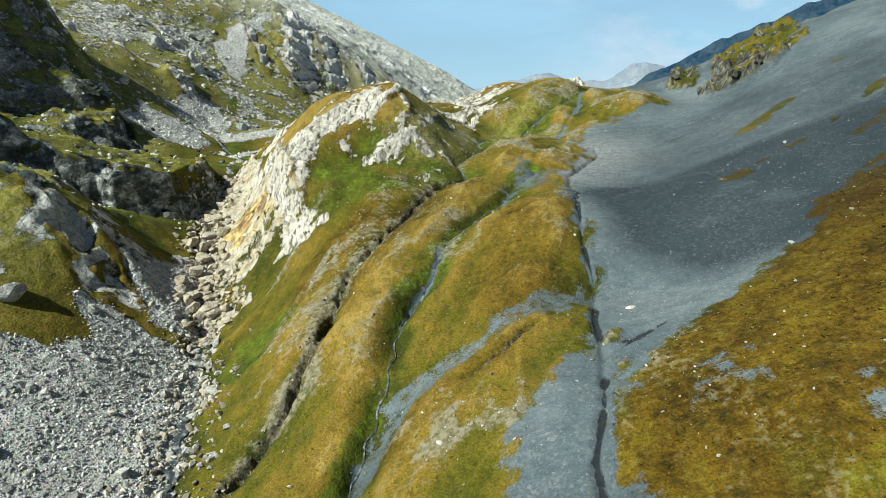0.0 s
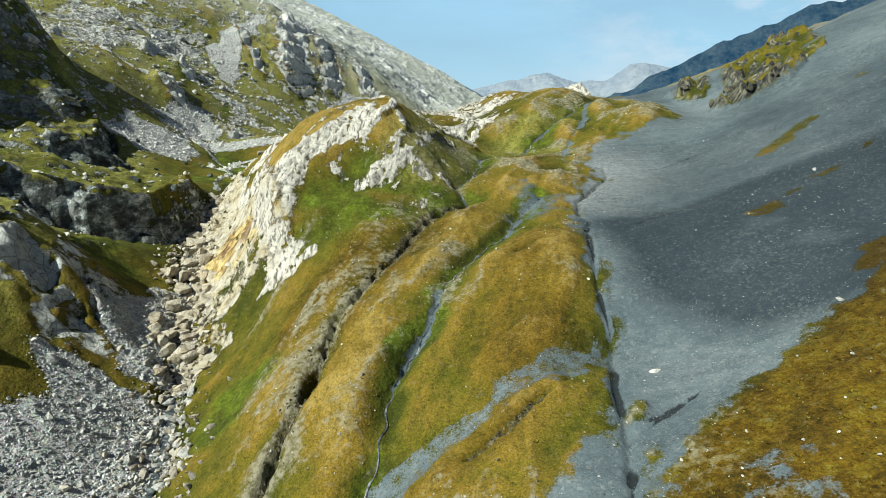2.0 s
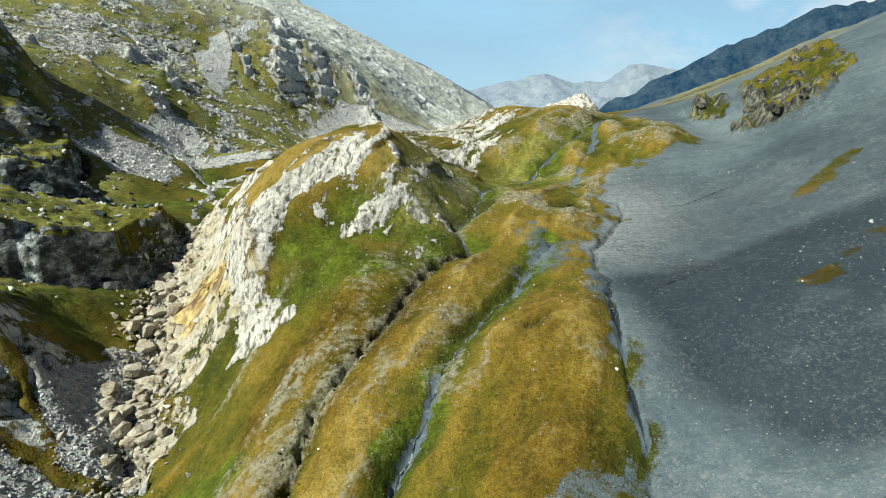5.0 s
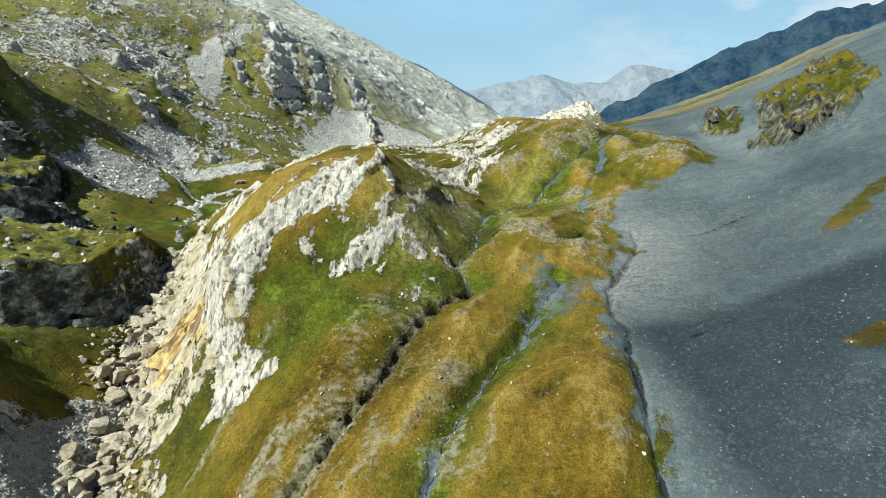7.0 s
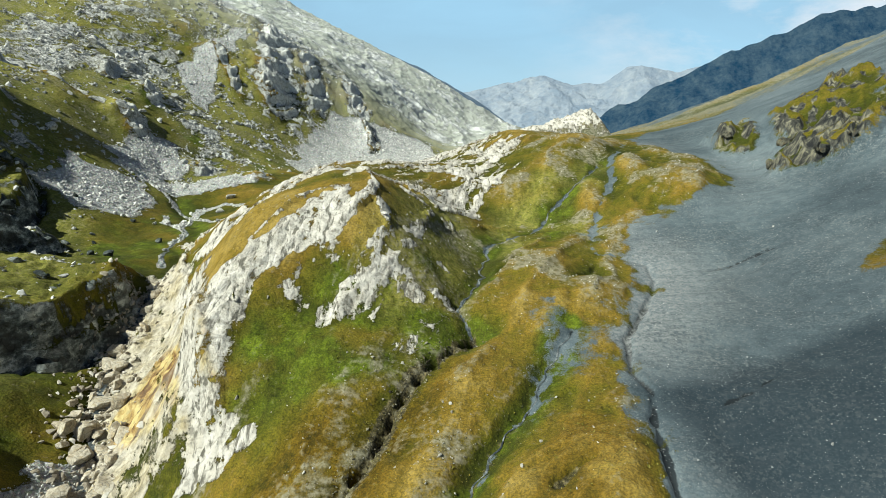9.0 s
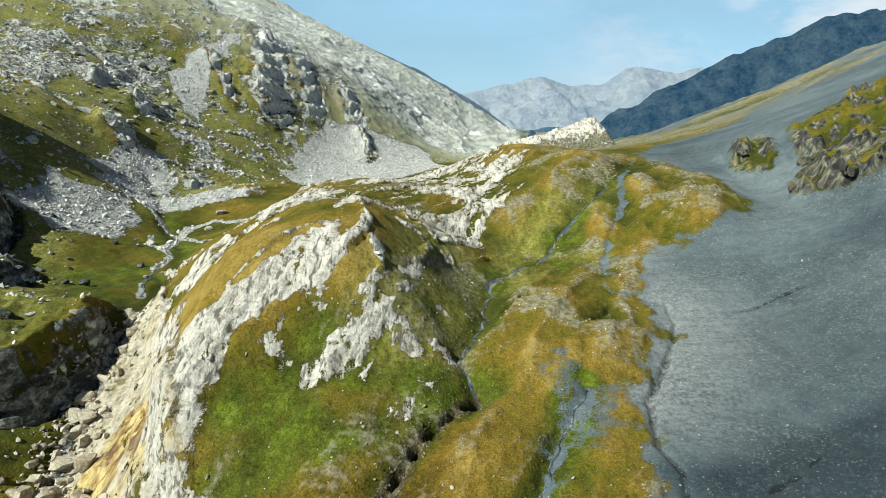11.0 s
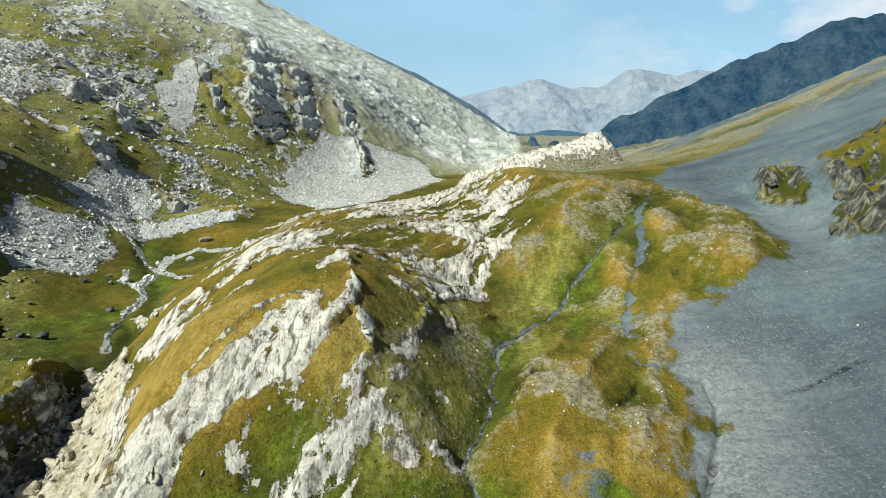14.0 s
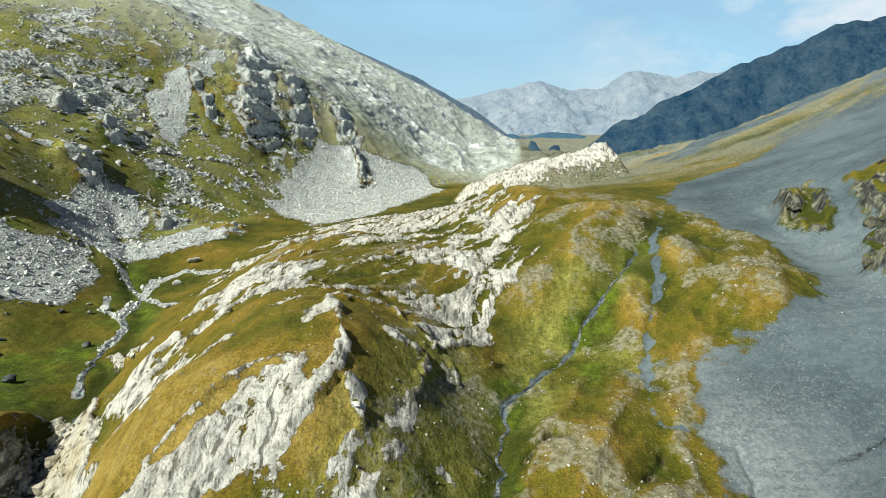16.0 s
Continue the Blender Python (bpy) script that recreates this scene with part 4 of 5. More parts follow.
def ground_material():
    n = Nodes("alpine_ground")
    big, mid, small, fine = n.noise(34, 4), n.noise(6, 5, 0.6), n.noise(1.1, 5, 0.62), n.noise(0.28, 3, 0.6)
    tuft = n.cells(0.55)
    grain = n.math("MULTIPLY_ADD", n.noise(2.2, 6, 0.7), 0.6, n.math("MULTIPLY", fine, 0.4))
    # grass: straw, rust and olive
    g = n.math("MULTIPLY_ADD", n.attr("dry"), 0.42, n.math("MULTIPLY_ADD", mid, 0.4, n.math("MULTIPLY", small, 0.25)))
    grass = n.ramp(g, (0.36, (0.027, 0.033, 0.003)), (0.47, (0.060, 0.058, 0.005)), (0.56, (0.092, 0.074, 0.009)), (0.66, (0.128, 0.087, 0.013)), (0.80, (0.205, 0.148, 0.042)))
    rusty = n.ramp(n.math("MULTIPLY_ADD", mid, 0.5, n.math("MULTIPLY", small, 0.5)), (0.38, (0.016, 0.008, 0.0008)), (0.46, (0.050, 0.026, 0.0015)), (0.54, (0.080, 0.048, 0.003)), (0.66, (0.112, 0.088, 0.006)))
    grass = n.mix(n.math("MULTIPLY", n.edge(n.attr("rust"), big, 0.7, 2.0), 0.85), grass, rusty)
    # The cloud shade darkens the grass colour.
    grass = n.mix(n.math("MULTIPLY", n.attr("cloud_shade"), 0.78), grass, (0.018, 0.011, 0.002))
    green = n.ramp(n.math("MULTIPLY_ADD", mid, 0.6, n.math("MULTIPLY", small, 0.4)), (0.36, (0.020, 0.028, 0.003)), (0.5, (0.044, 0.060, 0.005)), (0.62, (0.082, 0.112, 0.008)))
    grass = n.mix(n.math("MULTIPLY", n.attr("straw"), 0.85), grass, n.ramp(small, (0.36, (0.105, 0.115, 0.02)), (0.6, (0.22, 0.21, 0.062))))
    col = n.mix(n.edge(n.attr("lush"), mid, 0.8, 2.2), grass, green)
    col = n.mix(n.edge(n.attr("scar"), small, 1.1, 4), col, n.ramp(n.noise(0.7, 6, 0.75), (0.38, (0.010, 0.010, 0.006)), (0.5, (0.048, 0.041, 0.022)), (0.64, (0.135, 0.115, 0.07))))
    col = n.mix(n.math("MULTIPLY", n.ramp(n.noise(2.6, 5, 0.7, 0.5, n.stretch(1.6, 0.5, 1, -28)), (0.38, 0.75), (0.52, 0.0)), 0.5), col, (0.034, 0.032, 0.006))
    col = n.mix(n.math("MULTIPLY", n.ramp(fine, (0.42, 0.0), (0.60, 1.0)), 0.75), col, n.mix(1.0, col, (1.9, 1.75, 1.2), "MULTIPLY"))
    col = n.mix(n.ramp(n.noise(0.6, 5, 0.72), (0.36, 0.65), (0.48, 0.0)), col, n.mix(1.0, col, (0.42, 0.45, 0.45), "MULTIPLY"))
    col = n.mix(n.math("MULTIPLY", n.edge(n.attr("thin"), small, 1.6, 1.8), 0.85), col, n.ramp(small, (0.38, (0.085, 0.08, 0.04)), (0.6, (0.23, 0.21, 0.145))))
    dirt = n.ramp(n.math("MULTIPLY_ADD", small, 0.6, n.math("MULTIPLY", fine, 0.4)), (0.57, 0.0), (0.66, 0.8))
    col = n.mix(n.math("MULTIPLY", dirt, 0.5), col, (0.10, 0.092, 0.075))
    height = n.math("MULTIPLY_ADD", tuft, -0.12, n.math("MULTIPLY_ADD", small, 0.38, n.math("MULTIPLY", fine, 0.16)))
    # dark rock of the hillside
    r = n.math("MULTIPLY_ADD", n.noise(9, 6, 0.62), 0.5, n.math("MULTIPLY", n.noise(1.6, 6, 0.65), 0.5))
    rock = n.ramp(r, (0.36, (0.21, 0.212, 0.20)), (0.45, (0.44, 0.44, 0.40)), (0.54, (0.59, 0.585, 0.53)), (0.66, (0.67, 0.66, 0.60)))
    crack = n.cells(2.2, "Distance", n.stretch(1, 1, 0.5, 25), "DISTANCE_TO_EDGE")
    rock = n.mix(n.ramp(crack, (0.0, 0.55), (0.06, 0.0)), rock, (0.03, 0.03, 0.028))
    rock = n.mix(n.math("MULTIPLY", n.ramp(mid, (0.52, 0.0), (0.62, 1.0)), 0.3), rock, (0.20, 0.19, 0.09))
    # Near-black tones put the hillside shade into the rock colour.
    facet = n.noise(4.2, 7, 0.75, 0.15, n.stretch(1, 0.7, 1.2, 35))
    plate = n.ramp(n.cells(2.4, "Color", n.stretch(1, 0.7, 1.6, 35)), (0.25, 0.5), (0.75, 1.5))
    rock = n.mix(n.math("MULTIPLY", n.attr("shaded_schist"), 0.92), rock, n.mix(0.8, n.ramp(facet, (0.41, (0.008, 0.010, 0.011)), (0.47, (0.042, 0.052, 0.050)), (0.53, (0.13, 0.15, 0.14)), (0.61, (0.42, 0.44, 0.41))), plate, "MULTIPLY"))
    # Distance haze painted over rock and turf, on rock that is pale itself.
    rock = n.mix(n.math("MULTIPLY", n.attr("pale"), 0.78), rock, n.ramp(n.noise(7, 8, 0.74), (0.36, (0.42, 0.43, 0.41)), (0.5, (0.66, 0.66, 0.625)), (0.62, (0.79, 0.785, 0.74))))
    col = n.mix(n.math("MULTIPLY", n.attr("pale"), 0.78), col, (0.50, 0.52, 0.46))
    wide = n.noise(18, 7, 0.7)
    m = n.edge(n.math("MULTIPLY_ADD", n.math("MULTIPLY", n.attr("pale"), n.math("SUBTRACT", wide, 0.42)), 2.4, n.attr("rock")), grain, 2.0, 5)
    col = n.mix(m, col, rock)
    # slate crags
    slate = n.ramp(n.noise(2.2, 6, 0.7, 0.6, n.stretch(1, 1, 0.22, 10)), (0.40, (0.014, 0.015, 0.015)), (0.51, (0.055, 0.054, 0.044)), (0.62, (0.19, 0.175, 0.12)))
    col = n.mix(n.edge(n.attr("crag"), small, 0.8, 5), col, slate)
    # boulder talus
    t = n.cells(0.5, "Color")
    tone = n.ramp(n.math("MULTIPLY_ADD", n.noise(7, 5), 0.5, n.math("MULTIPLY", small, 0.5)), (0.36, (0.30, 0.302, 0.285)), (0.5, (0.47, 0.47, 0.44)), (0.62, (0.60, 0.595, 0.55)))
    tone = n.mix(0.22, tone, t, "MULTIPLY")
    # Shade between the stones drawn as dark lines in the colour.
    gap = n.cells(0.5, "Distance", None, "DISTANCE_TO_EDGE")
    tone = n.mix(n.ramp(gap, (0.0, 0.5), (0.09, 0.0)), tone, (0.035, 0.034, 0.032))
    mt = n.edge(n.attr("talus"), grain, 2.0, 4)
    col = n.mix(mt, col, tone)
    # shale and scree
    sp = n.math("MAXIMUM", n.ramp(n.cells(0.42, "Color"), (0.62, 0.0), (0.92, 1.0)), n.ramp(n.cells(0.17, "Color"), (0.66, 0.0), (0.9, 0.8)))
    s = n.math("MULTIPLY_ADD", n.noise(26, 5, 0.5), 0.55, n.math("MULTIPLY_ADD", n.noise(2.5, 5, 0.65), 0.3, n.math("MULTIPLY", fine, 0.25)))
    shale = n.ramp(s, (0.42, (0.041, 0.058, 0.066)), (0.54, (0.076, 0.100, 0.110)), (0.66, (0.120, 0.146, 0.154)))
    # The same cloud shade darkens the shale and mutes its pale stones.
    shale = n.mix(n.math("MULTIPLY", n.edge(n.attr("cloud_shade"), mid, 0.5, 1.6), 0.84), shale, (0.013, 0.022, 0.029))
    shale = n.mix(n.math("MULTIPLY", n.math("MULTIPLY", sp, n.ramp(n.noise(14, 4), (0.40, 0.2), (0.60, 0.65))), n.math("MULTIPLY_ADD", n.attr("cloud_shade"), -0.7, 1.0, True)), shale, (0.22, 0.23, 0.22))
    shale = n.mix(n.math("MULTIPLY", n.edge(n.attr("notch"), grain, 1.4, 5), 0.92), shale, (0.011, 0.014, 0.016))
    shale = n.mix(n.math("MULTIPLY", n.attr("coarse"), n.ramp(n.noise(0.8, 5, 0.7), (0.40, 0.15), (0.62, 0.9))), shale, (0.24, 0.245, 0.235))
    streak = n.noise(3.0, 5, 0.6, 0.3, n.stretch(0.22, 1.6, 1, -28))
    shale = n.mix(n.math("MULTIPLY", n.ramp(streak, (0.36, 0.8), (0.5, 0.0)), 0.28), shale, (0.040, 0.048, 0.054))
    ms = n.edge(n.attr("shale"), grain, 2.2, 4)
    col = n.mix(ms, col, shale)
    # limestone, with ochre stain
    l = n.math("MULTIPLY_ADD", n.noise(5, 6, 0.62, 0.4, n.stretch(1, 0.28, 1, -32)), 0.6, n.math("MULTIPLY", n.noise(0.9, 5, 0.65), 0.4))
    lime = n.ramp(l, (0.35, (0.20, 0.178, 0.135)), (0.42, (0.45, 0.415, 0.345)), (0.50, (0.56, 0.52, 0.445)), (0.63, (0.66, 0.62, 0.545)))
    stain = n.ramp(n.noise(3.2, 5, 0.6, 0.8, n.stretch(1, 1, 0.25)), (0.40, (0.13, 0.055, 0.014)), (0.48, (0.40, 0.25, 0.07)), (0.58, (0.60, 0.48, 0.20)))
    lime = n.mix(n.math("MULTIPLY", n.attr("cream"), n.ramp(mid, (0.38, 0.35), (0.62, 0.95))), lime, n.ramp(n.noise(1.6, 5, 0.68, 0.5, n.stretch(1, 1, 0.3)), (0.36, (0.21, 0.17, 0.085)), (0.5, (0.43, 0.36, 0.22)), (0.64, (0.59, 0.52, 0.37))))
    lime = n.mix(n.math("MULTIPLY", n.edge(n.attr("ochre"), mid, 0.7, 2.5), 0.88), lime, stain)
    seam = n.noise(1.1, 5, 0.6, 0.3, n.stretch(1, 0.12, 0.5, -30))
    lime = n.mix(n.math("MULTIPLY", n.ramp(seam, (0.38, 0.95), (0.47, 0.0)), n.math("MULTIPLY_ADD", n.attr("cream"), -0.75, 1.0)), lime, (0.13, 0.12, 0.095))
    joint = n.noise(1.7, 4, 0.65, 0.6, n.stretch(0.35, 1.2, 0.4, -32))
    lime = n.mix(n.math("MULTIPLY", n.ramp(joint, (0.39, 0.9), (0.45, 0.0)), 0.45), lime, (0.11, 0.10, 0.075))
    torn = n.math("MULTIPLY", n.math("SUBTRACT", n.noise(3.0, 7, 0.72, 0.3, n.stretch(1, 0.3, 1, -32)), 0.49), n.math("MULTIPLY", n.attr("lime"), 3.4, 0.0, True))
    ml = n.edge(n.math("MULTIPLY_ADD", torn, 4.6, n.attr("lime")), grain, 2.6, 6)
    col = n.mix(ml, col, lime)
    stony = n.math("MAXIMUM", n.math("MAXIMUM", ml, mt), m)
    rough_h = n.math("MULTIPLY_ADD", n.noise(1.3, 7, 0.68), 1.7, n.math("MULTIPLY_ADD", seam, 1.2, n.math("MULTIPLY", crack, 0.4)))
    height = n.math("ADD", n.math("MULTIPLY", height, n.math("SUBTRACT", 1.0, stony)), n.math("MULTIPLY", rough_h, stony))
    height = n.math("MULTIPLY", height, n.math("MULTIPLY_ADD", ms, -0.55, 1.0))
    height = n.math("MULTIPLY_ADD", n.math("MULTIPLY", sp, ms), 0.16, height)
    return n.done(col, 0.93, height, 0.6, 0.15)


ground_mat = ground_material()
me = sheet("ground", X, Y, Z)
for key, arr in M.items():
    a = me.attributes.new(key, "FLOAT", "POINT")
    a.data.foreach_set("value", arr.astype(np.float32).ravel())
me.materials.append(ground_mat)
ground = tagged(new("ground", me), "alpine valley floor and slopes of dry grass, grey shale scree and pale limestone", "ground", kind="structure")


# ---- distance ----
# The blue glow stands in for haze over the far ranges.
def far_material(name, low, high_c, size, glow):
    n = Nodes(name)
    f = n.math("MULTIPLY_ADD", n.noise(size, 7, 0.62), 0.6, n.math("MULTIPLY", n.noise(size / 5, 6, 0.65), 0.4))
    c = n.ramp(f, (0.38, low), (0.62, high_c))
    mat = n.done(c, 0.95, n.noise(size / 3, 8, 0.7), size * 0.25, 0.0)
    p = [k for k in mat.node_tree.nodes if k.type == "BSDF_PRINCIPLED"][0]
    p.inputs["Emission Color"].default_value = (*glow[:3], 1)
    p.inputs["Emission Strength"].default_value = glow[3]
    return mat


def mountain(name, crest, depth, foot, material, seed, size, amp, label, step=6.0):
    """A range with the given crest line; its face falls towards the camera over the depth, and its back over half of it."""
    cx = np.array([p[0] for p in crest], float)
    xs = np.arange(cx[0], cx[-1] + step, step)
    cy = np.interp(xs, cx, [p[1] for p in crest])
    cz = cubic_weights(cx, xs) @ np.array([p[2] for p in crest], float)
    v = np.concatenate([np.linspace(-0.5, 0, 12, endpoint=False), np.linspace(0, 1, 90)])
    xx = np.repeat(xs[None, :], len(v), 0)
    yy = cy[None, :] - v[:, None] * depth
    fall = np.abs(v[:, None]) ** 0.86
    zz = cz[None, :] + (foot - cz[None, :]) * fall
    rough = ridged(xx, yy * 0.6, size, 6, seed) - 0.5 + 0.4 * fbm(xx, yy, size / 3, 5, seed + 3)
    zz += amp * rough * np.clip(0.18 + 1.6 * np.abs(v[:, None]) * (1.2 - np.abs(v[:, None])), 0, 1)
    ob = new(name, sheet(name, xx[::-1], yy[::-1], zz[::-1]))
    ob.data.materials.append(material)
    return tagged(ob, label, "mountain", kind="structure")


# Cloud shade and haze are put into this ridge's dark blue and glow.
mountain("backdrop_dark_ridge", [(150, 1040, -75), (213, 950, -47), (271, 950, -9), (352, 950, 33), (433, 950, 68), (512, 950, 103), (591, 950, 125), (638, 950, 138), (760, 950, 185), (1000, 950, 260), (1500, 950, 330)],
         230, -110, far_material("shaded_slate", (0.006, 0.016, 0.026), (0.055, 0.072, 0.074), 26, (0.012, 0.085, 0.19, 0.29)), 7, 95, 84, "slate mountain slope beyond the pass, coloured dark blue for cloud shade and haze")
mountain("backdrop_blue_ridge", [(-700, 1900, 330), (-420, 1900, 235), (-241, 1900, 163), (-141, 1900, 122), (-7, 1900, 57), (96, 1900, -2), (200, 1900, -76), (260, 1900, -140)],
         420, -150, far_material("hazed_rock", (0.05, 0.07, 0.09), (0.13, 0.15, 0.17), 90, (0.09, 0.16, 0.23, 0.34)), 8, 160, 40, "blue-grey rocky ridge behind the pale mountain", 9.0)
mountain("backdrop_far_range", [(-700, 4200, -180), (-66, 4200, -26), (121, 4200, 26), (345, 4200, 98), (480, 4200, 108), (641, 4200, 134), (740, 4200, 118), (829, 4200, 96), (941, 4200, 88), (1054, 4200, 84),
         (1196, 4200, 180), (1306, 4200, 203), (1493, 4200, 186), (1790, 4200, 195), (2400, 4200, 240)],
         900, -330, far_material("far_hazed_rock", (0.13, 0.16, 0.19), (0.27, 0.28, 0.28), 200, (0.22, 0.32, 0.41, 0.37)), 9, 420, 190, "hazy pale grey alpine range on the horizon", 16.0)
# Low hill: its dark blue is cloud shade and haze put into the colour.
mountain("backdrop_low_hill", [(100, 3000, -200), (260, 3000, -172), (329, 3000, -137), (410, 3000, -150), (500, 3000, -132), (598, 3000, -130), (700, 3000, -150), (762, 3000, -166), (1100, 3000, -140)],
         420, -260, far_material("hazed_shaded_hill", (0.02, 0.05, 0.08), (0.04, 0.08, 0.11), 140, (0.08, 0.17, 0.26, 0.38)), 10, 200, 25, "blue shaded hill in the far valley", 14.0)


# ---- rocks ----
def ico(sub):
    bm = bmesh.new()
    bmesh.ops.create_icosphere(bm, subdivisions=sub, radius=1.0)
    v = np.array([x.co[:] for x in bm.verts])
    f = np.array([[x.index for x in q.verts] for q in bm.faces])
    bm.free()
    return v, f


ICO = {k: ico(k) for k in (1, 2, 3, 4)}


def noise3(p, size, seed, octaves=3):
    out = np.zeros(len(p))
    for i in range(len(p)):
        out[i] = noise.fractal(Vector(p[i] / size + seed * 7.31), 1.0, 2.0, octaves)
    return out


def rock_shape(seed, sub, cuts=9, rough=0.08, squash=(1, 1, 0.8)):
    """An angular boulder about 2 across: a ball cut by planes, then roughened."""
    rng = np.random.default_rng(seed)
    v = ICO[sub][0].copy() * 1.1
    for k in range(cuts):
        d = rng.normal(size=3)
        d /= np.linalg.norm(d)
        s = v @ d
        lim = rng.uniform(0.38, 0.85)
        v -= np.where(s > lim, (s - lim) * 0.96, 0)[:, None] * d
    if rough and sub > 1:
        u = v / np.linalg.norm(v, axis=1)[:, None]
        v += u * (rough * noise3(v, 0.55, seed, 4))[:, None]
    return v * np.array(squash), ICO[sub][1]


def crag_shape(seed, sub=3, count=8, dip=0.45):
    """An outcrop of split, leaning blocks, about 2 across and 1.6 high."""
    rng = np.random.default_rng(seed)
    vs, fs, base = [], [], 0
    lean = Euler((dip * rng.uniform(-0.6, 0.6), dip, 0)).to_matrix()
    for k in range(count):
        v, f = rock_shape(seed * 31 + k, sub if k < 3 else 2, 13, 0.05, (0.5, 0.78, 0.6))
        size = 1.0 if k < 2 else rng.uniform(0.4, 0.85)
        turn = np.array((lean @ Euler((0, 0, rng.uniform(-0.35, 0.35))).to_matrix()))
        v = v * size @ turn.T
        a, q = rng.uniform(0, 6.283), rng.uniform(0.15, 0.8)
        v += np.array([q * math.cos(a) * 0.85, q * math.sin(a), -0.05 - 0.42 * q])
        vs.append(v)
        fs.append(f + base)
        base += len(v)
    return np.concatenate(vs), np.concatenate(fs)


def mesh_of(name, v, f, material, smooth=False):
    me = bpy.data.meshes.new(name)
    me.from_pydata(v.tolist(), [], f.tolist())
    me.update()
    if smooth:
        me.shade_smooth()
    me.materials.append(material)
    return me


def rock_material(name, dark_c, mid_c, light_c, size=1.0, lichen=(0.16, 0.15, 0.06), beds=False):
    n = Nodes(name)
    info = n.t.nodes.new("ShaderNodeObjectInfo")
    off = n.t.nodes.new("ShaderNodeVectorMath")
    off.operation = "MULTIPLY_ADD"
    n.t.links.new(info.outputs["Random"], off.inputs[0])
    off.inputs[1].default_value = (91, 57, 33)
    geo = n.t.nodes.new("ShaderNodeNewGeometry")
    n.t.links.new(geo.outputs["Position"], off.inputs[2])
    n.co = off.outputs["Vector"]
    vec = n.stretch(1, 0.3, 0.7, -32) if beds else None
    f = n.math("MULTIPLY_ADD", n.noise(2.6 * size, 6, 0.65, 0.4, vec), 0.6, n.math("MULTIPLY", n.noise(0.5 * size, 5, 0.65), 0.4))
    f = n.math("MULTIPLY_ADD", n.math("SUBTRACT", info.outputs["Random"], 0.5), 0.12, f)
    col = n.ramp(f, (0.36, dark_c), (0.49, mid_c), (0.63, light_c))
    col = n.mix(n.math("MULTIPLY", n.ramp(n.noise(0.9 * size, 4), (0.54, 0.0), (0.64, 1.0)), 0.35), col, lichen)
    crack = n.cells(1.1 * size, "Distance", vec, "DISTANCE_TO_EDGE")
    col = n.mix(n.ramp(crack, (0.0, 0.6), (0.045, 0.0)), col, (0.03, 0.03, 0.027))
    h = n.math("ADD", n.noise(0.7 * size, 7, 0.7), n.math("MULTIPLY", crack, 0.5))
    return n.done(col, 0.92, h, 0.3 * size, 0.18)


lime_mat = rock_material("pale_limestone", (0.28, 0.255, 0.205), (0.53, 0.50, 0.43), (0.70, 0.67, 0.61), 1.0, (0.30, 0.27, 0.16), True)
cream_mat = rock_material("cream_boulder", (0.20, 0.165, 0.115), (0.38, 0.33, 0.245), (0.51, 0.465, 0.375), 1.0, (0.36, 0.25, 0.10))
grey_mat = rock_material("grey_boulder", (0.16, 0.16, 0.15), (0.37, 0.365, 0.335), (0.52, 0.51, 0.47), 0.8)
gneiss_mat = rock_material("lichened_gneiss", (0.16, 0.163, 0.152), (0.42, 0.415, 0.385), (0.60, 0.59, 0.545), 1.6)
# Rock for the slope above the gorge, its shade put into the dark tones.
shaded_schist_mat = rock_material("shade_dark_schist", (0.008, 0.010, 0.011), (0.055, 0.066, 0.062), (0.25, 0.265, 0.245), 1.6, (0.05, 0.075, 0.05))
slate_mat = rock_material("slate_crag", (0.014, 0.015, 0.015), (0.055, 0.054, 0.044), (0.19, 0.175, 0.12), 1.2, (0.12, 0.075, 0.015))

turf_n = Nodes("turf_cap")
turf_mat = turf_n.done(turf_n.ramp(turf_n.math("MULTIPLY_ADD", turf_n.noise(0.9, 5, 0.65), 0.6, turf_n.math("MULTIPLY", turf_n.noise(0.2, 4, 0.6), 0.4)), (0.38, (0.026, 0.034, 0.006)), (0.5, (0.058, 0.066, 0.010)), (0.62, (0.100, 0.092, 0.015))), 0.95, turf_n.noise(0.25, 4, 0.6), 0.15, 0.1)


def cap_shape(v, f, seed, lift=0.015, flat=0.6):
    """The upward faces of a rock, raised a little: the turf that grows on its ledges."""
    a, b, c = v[f[:, 0]], v[f[:, 1]], v[f[:, 2]]
    nrm = np.cross(b - a, c - a)
    nrm /= np.linalg.norm(nrm, axis=1)[:, None] + 1e-9
    mid = (a + b + c) / 3
    on = (nrm[:, 2] > flat + 0.35 * noise3(mid, 0.5, seed, 3)) & (mid[:, 2] > 0.0)
    keep = f[on]
    # the largest patch that hangs together
    root = {int(q): int(q) for q in keep.ravel()}

    def top(q):
        while root[q] != q:
            root[q] = root[root[q]]
            q = root[q]
        return q

    for q in keep:
        for r in q[1:]:
            root[top(int(r))] = top(int(q[0]))
    roots = np.array([top(int(q[0])) for q in keep])
    names, counts = np.unique(roots, return_counts=True)
    keep = keep[roots == names[counts.argmax()]]
    used, inv = np.unique(keep, return_inverse=True)
    w = v[used].copy()
    w[:, 2] += lift
    return w, inv.reshape(-1, 3)


BOULDERS = {k: [mesh_of("boulder", *rock_shape(100 * i + j, 3, 17, 0.05, (1.05, 0.9, 0.8)), m) for j in range(6)] for i, (k, m) in enumerate((("cream", cream_mat), ("grey", grey_mat), ("lime", lime_mat), ("gneiss", gneiss_mat), ("shaded_schist", shaded_schist_mat)))}
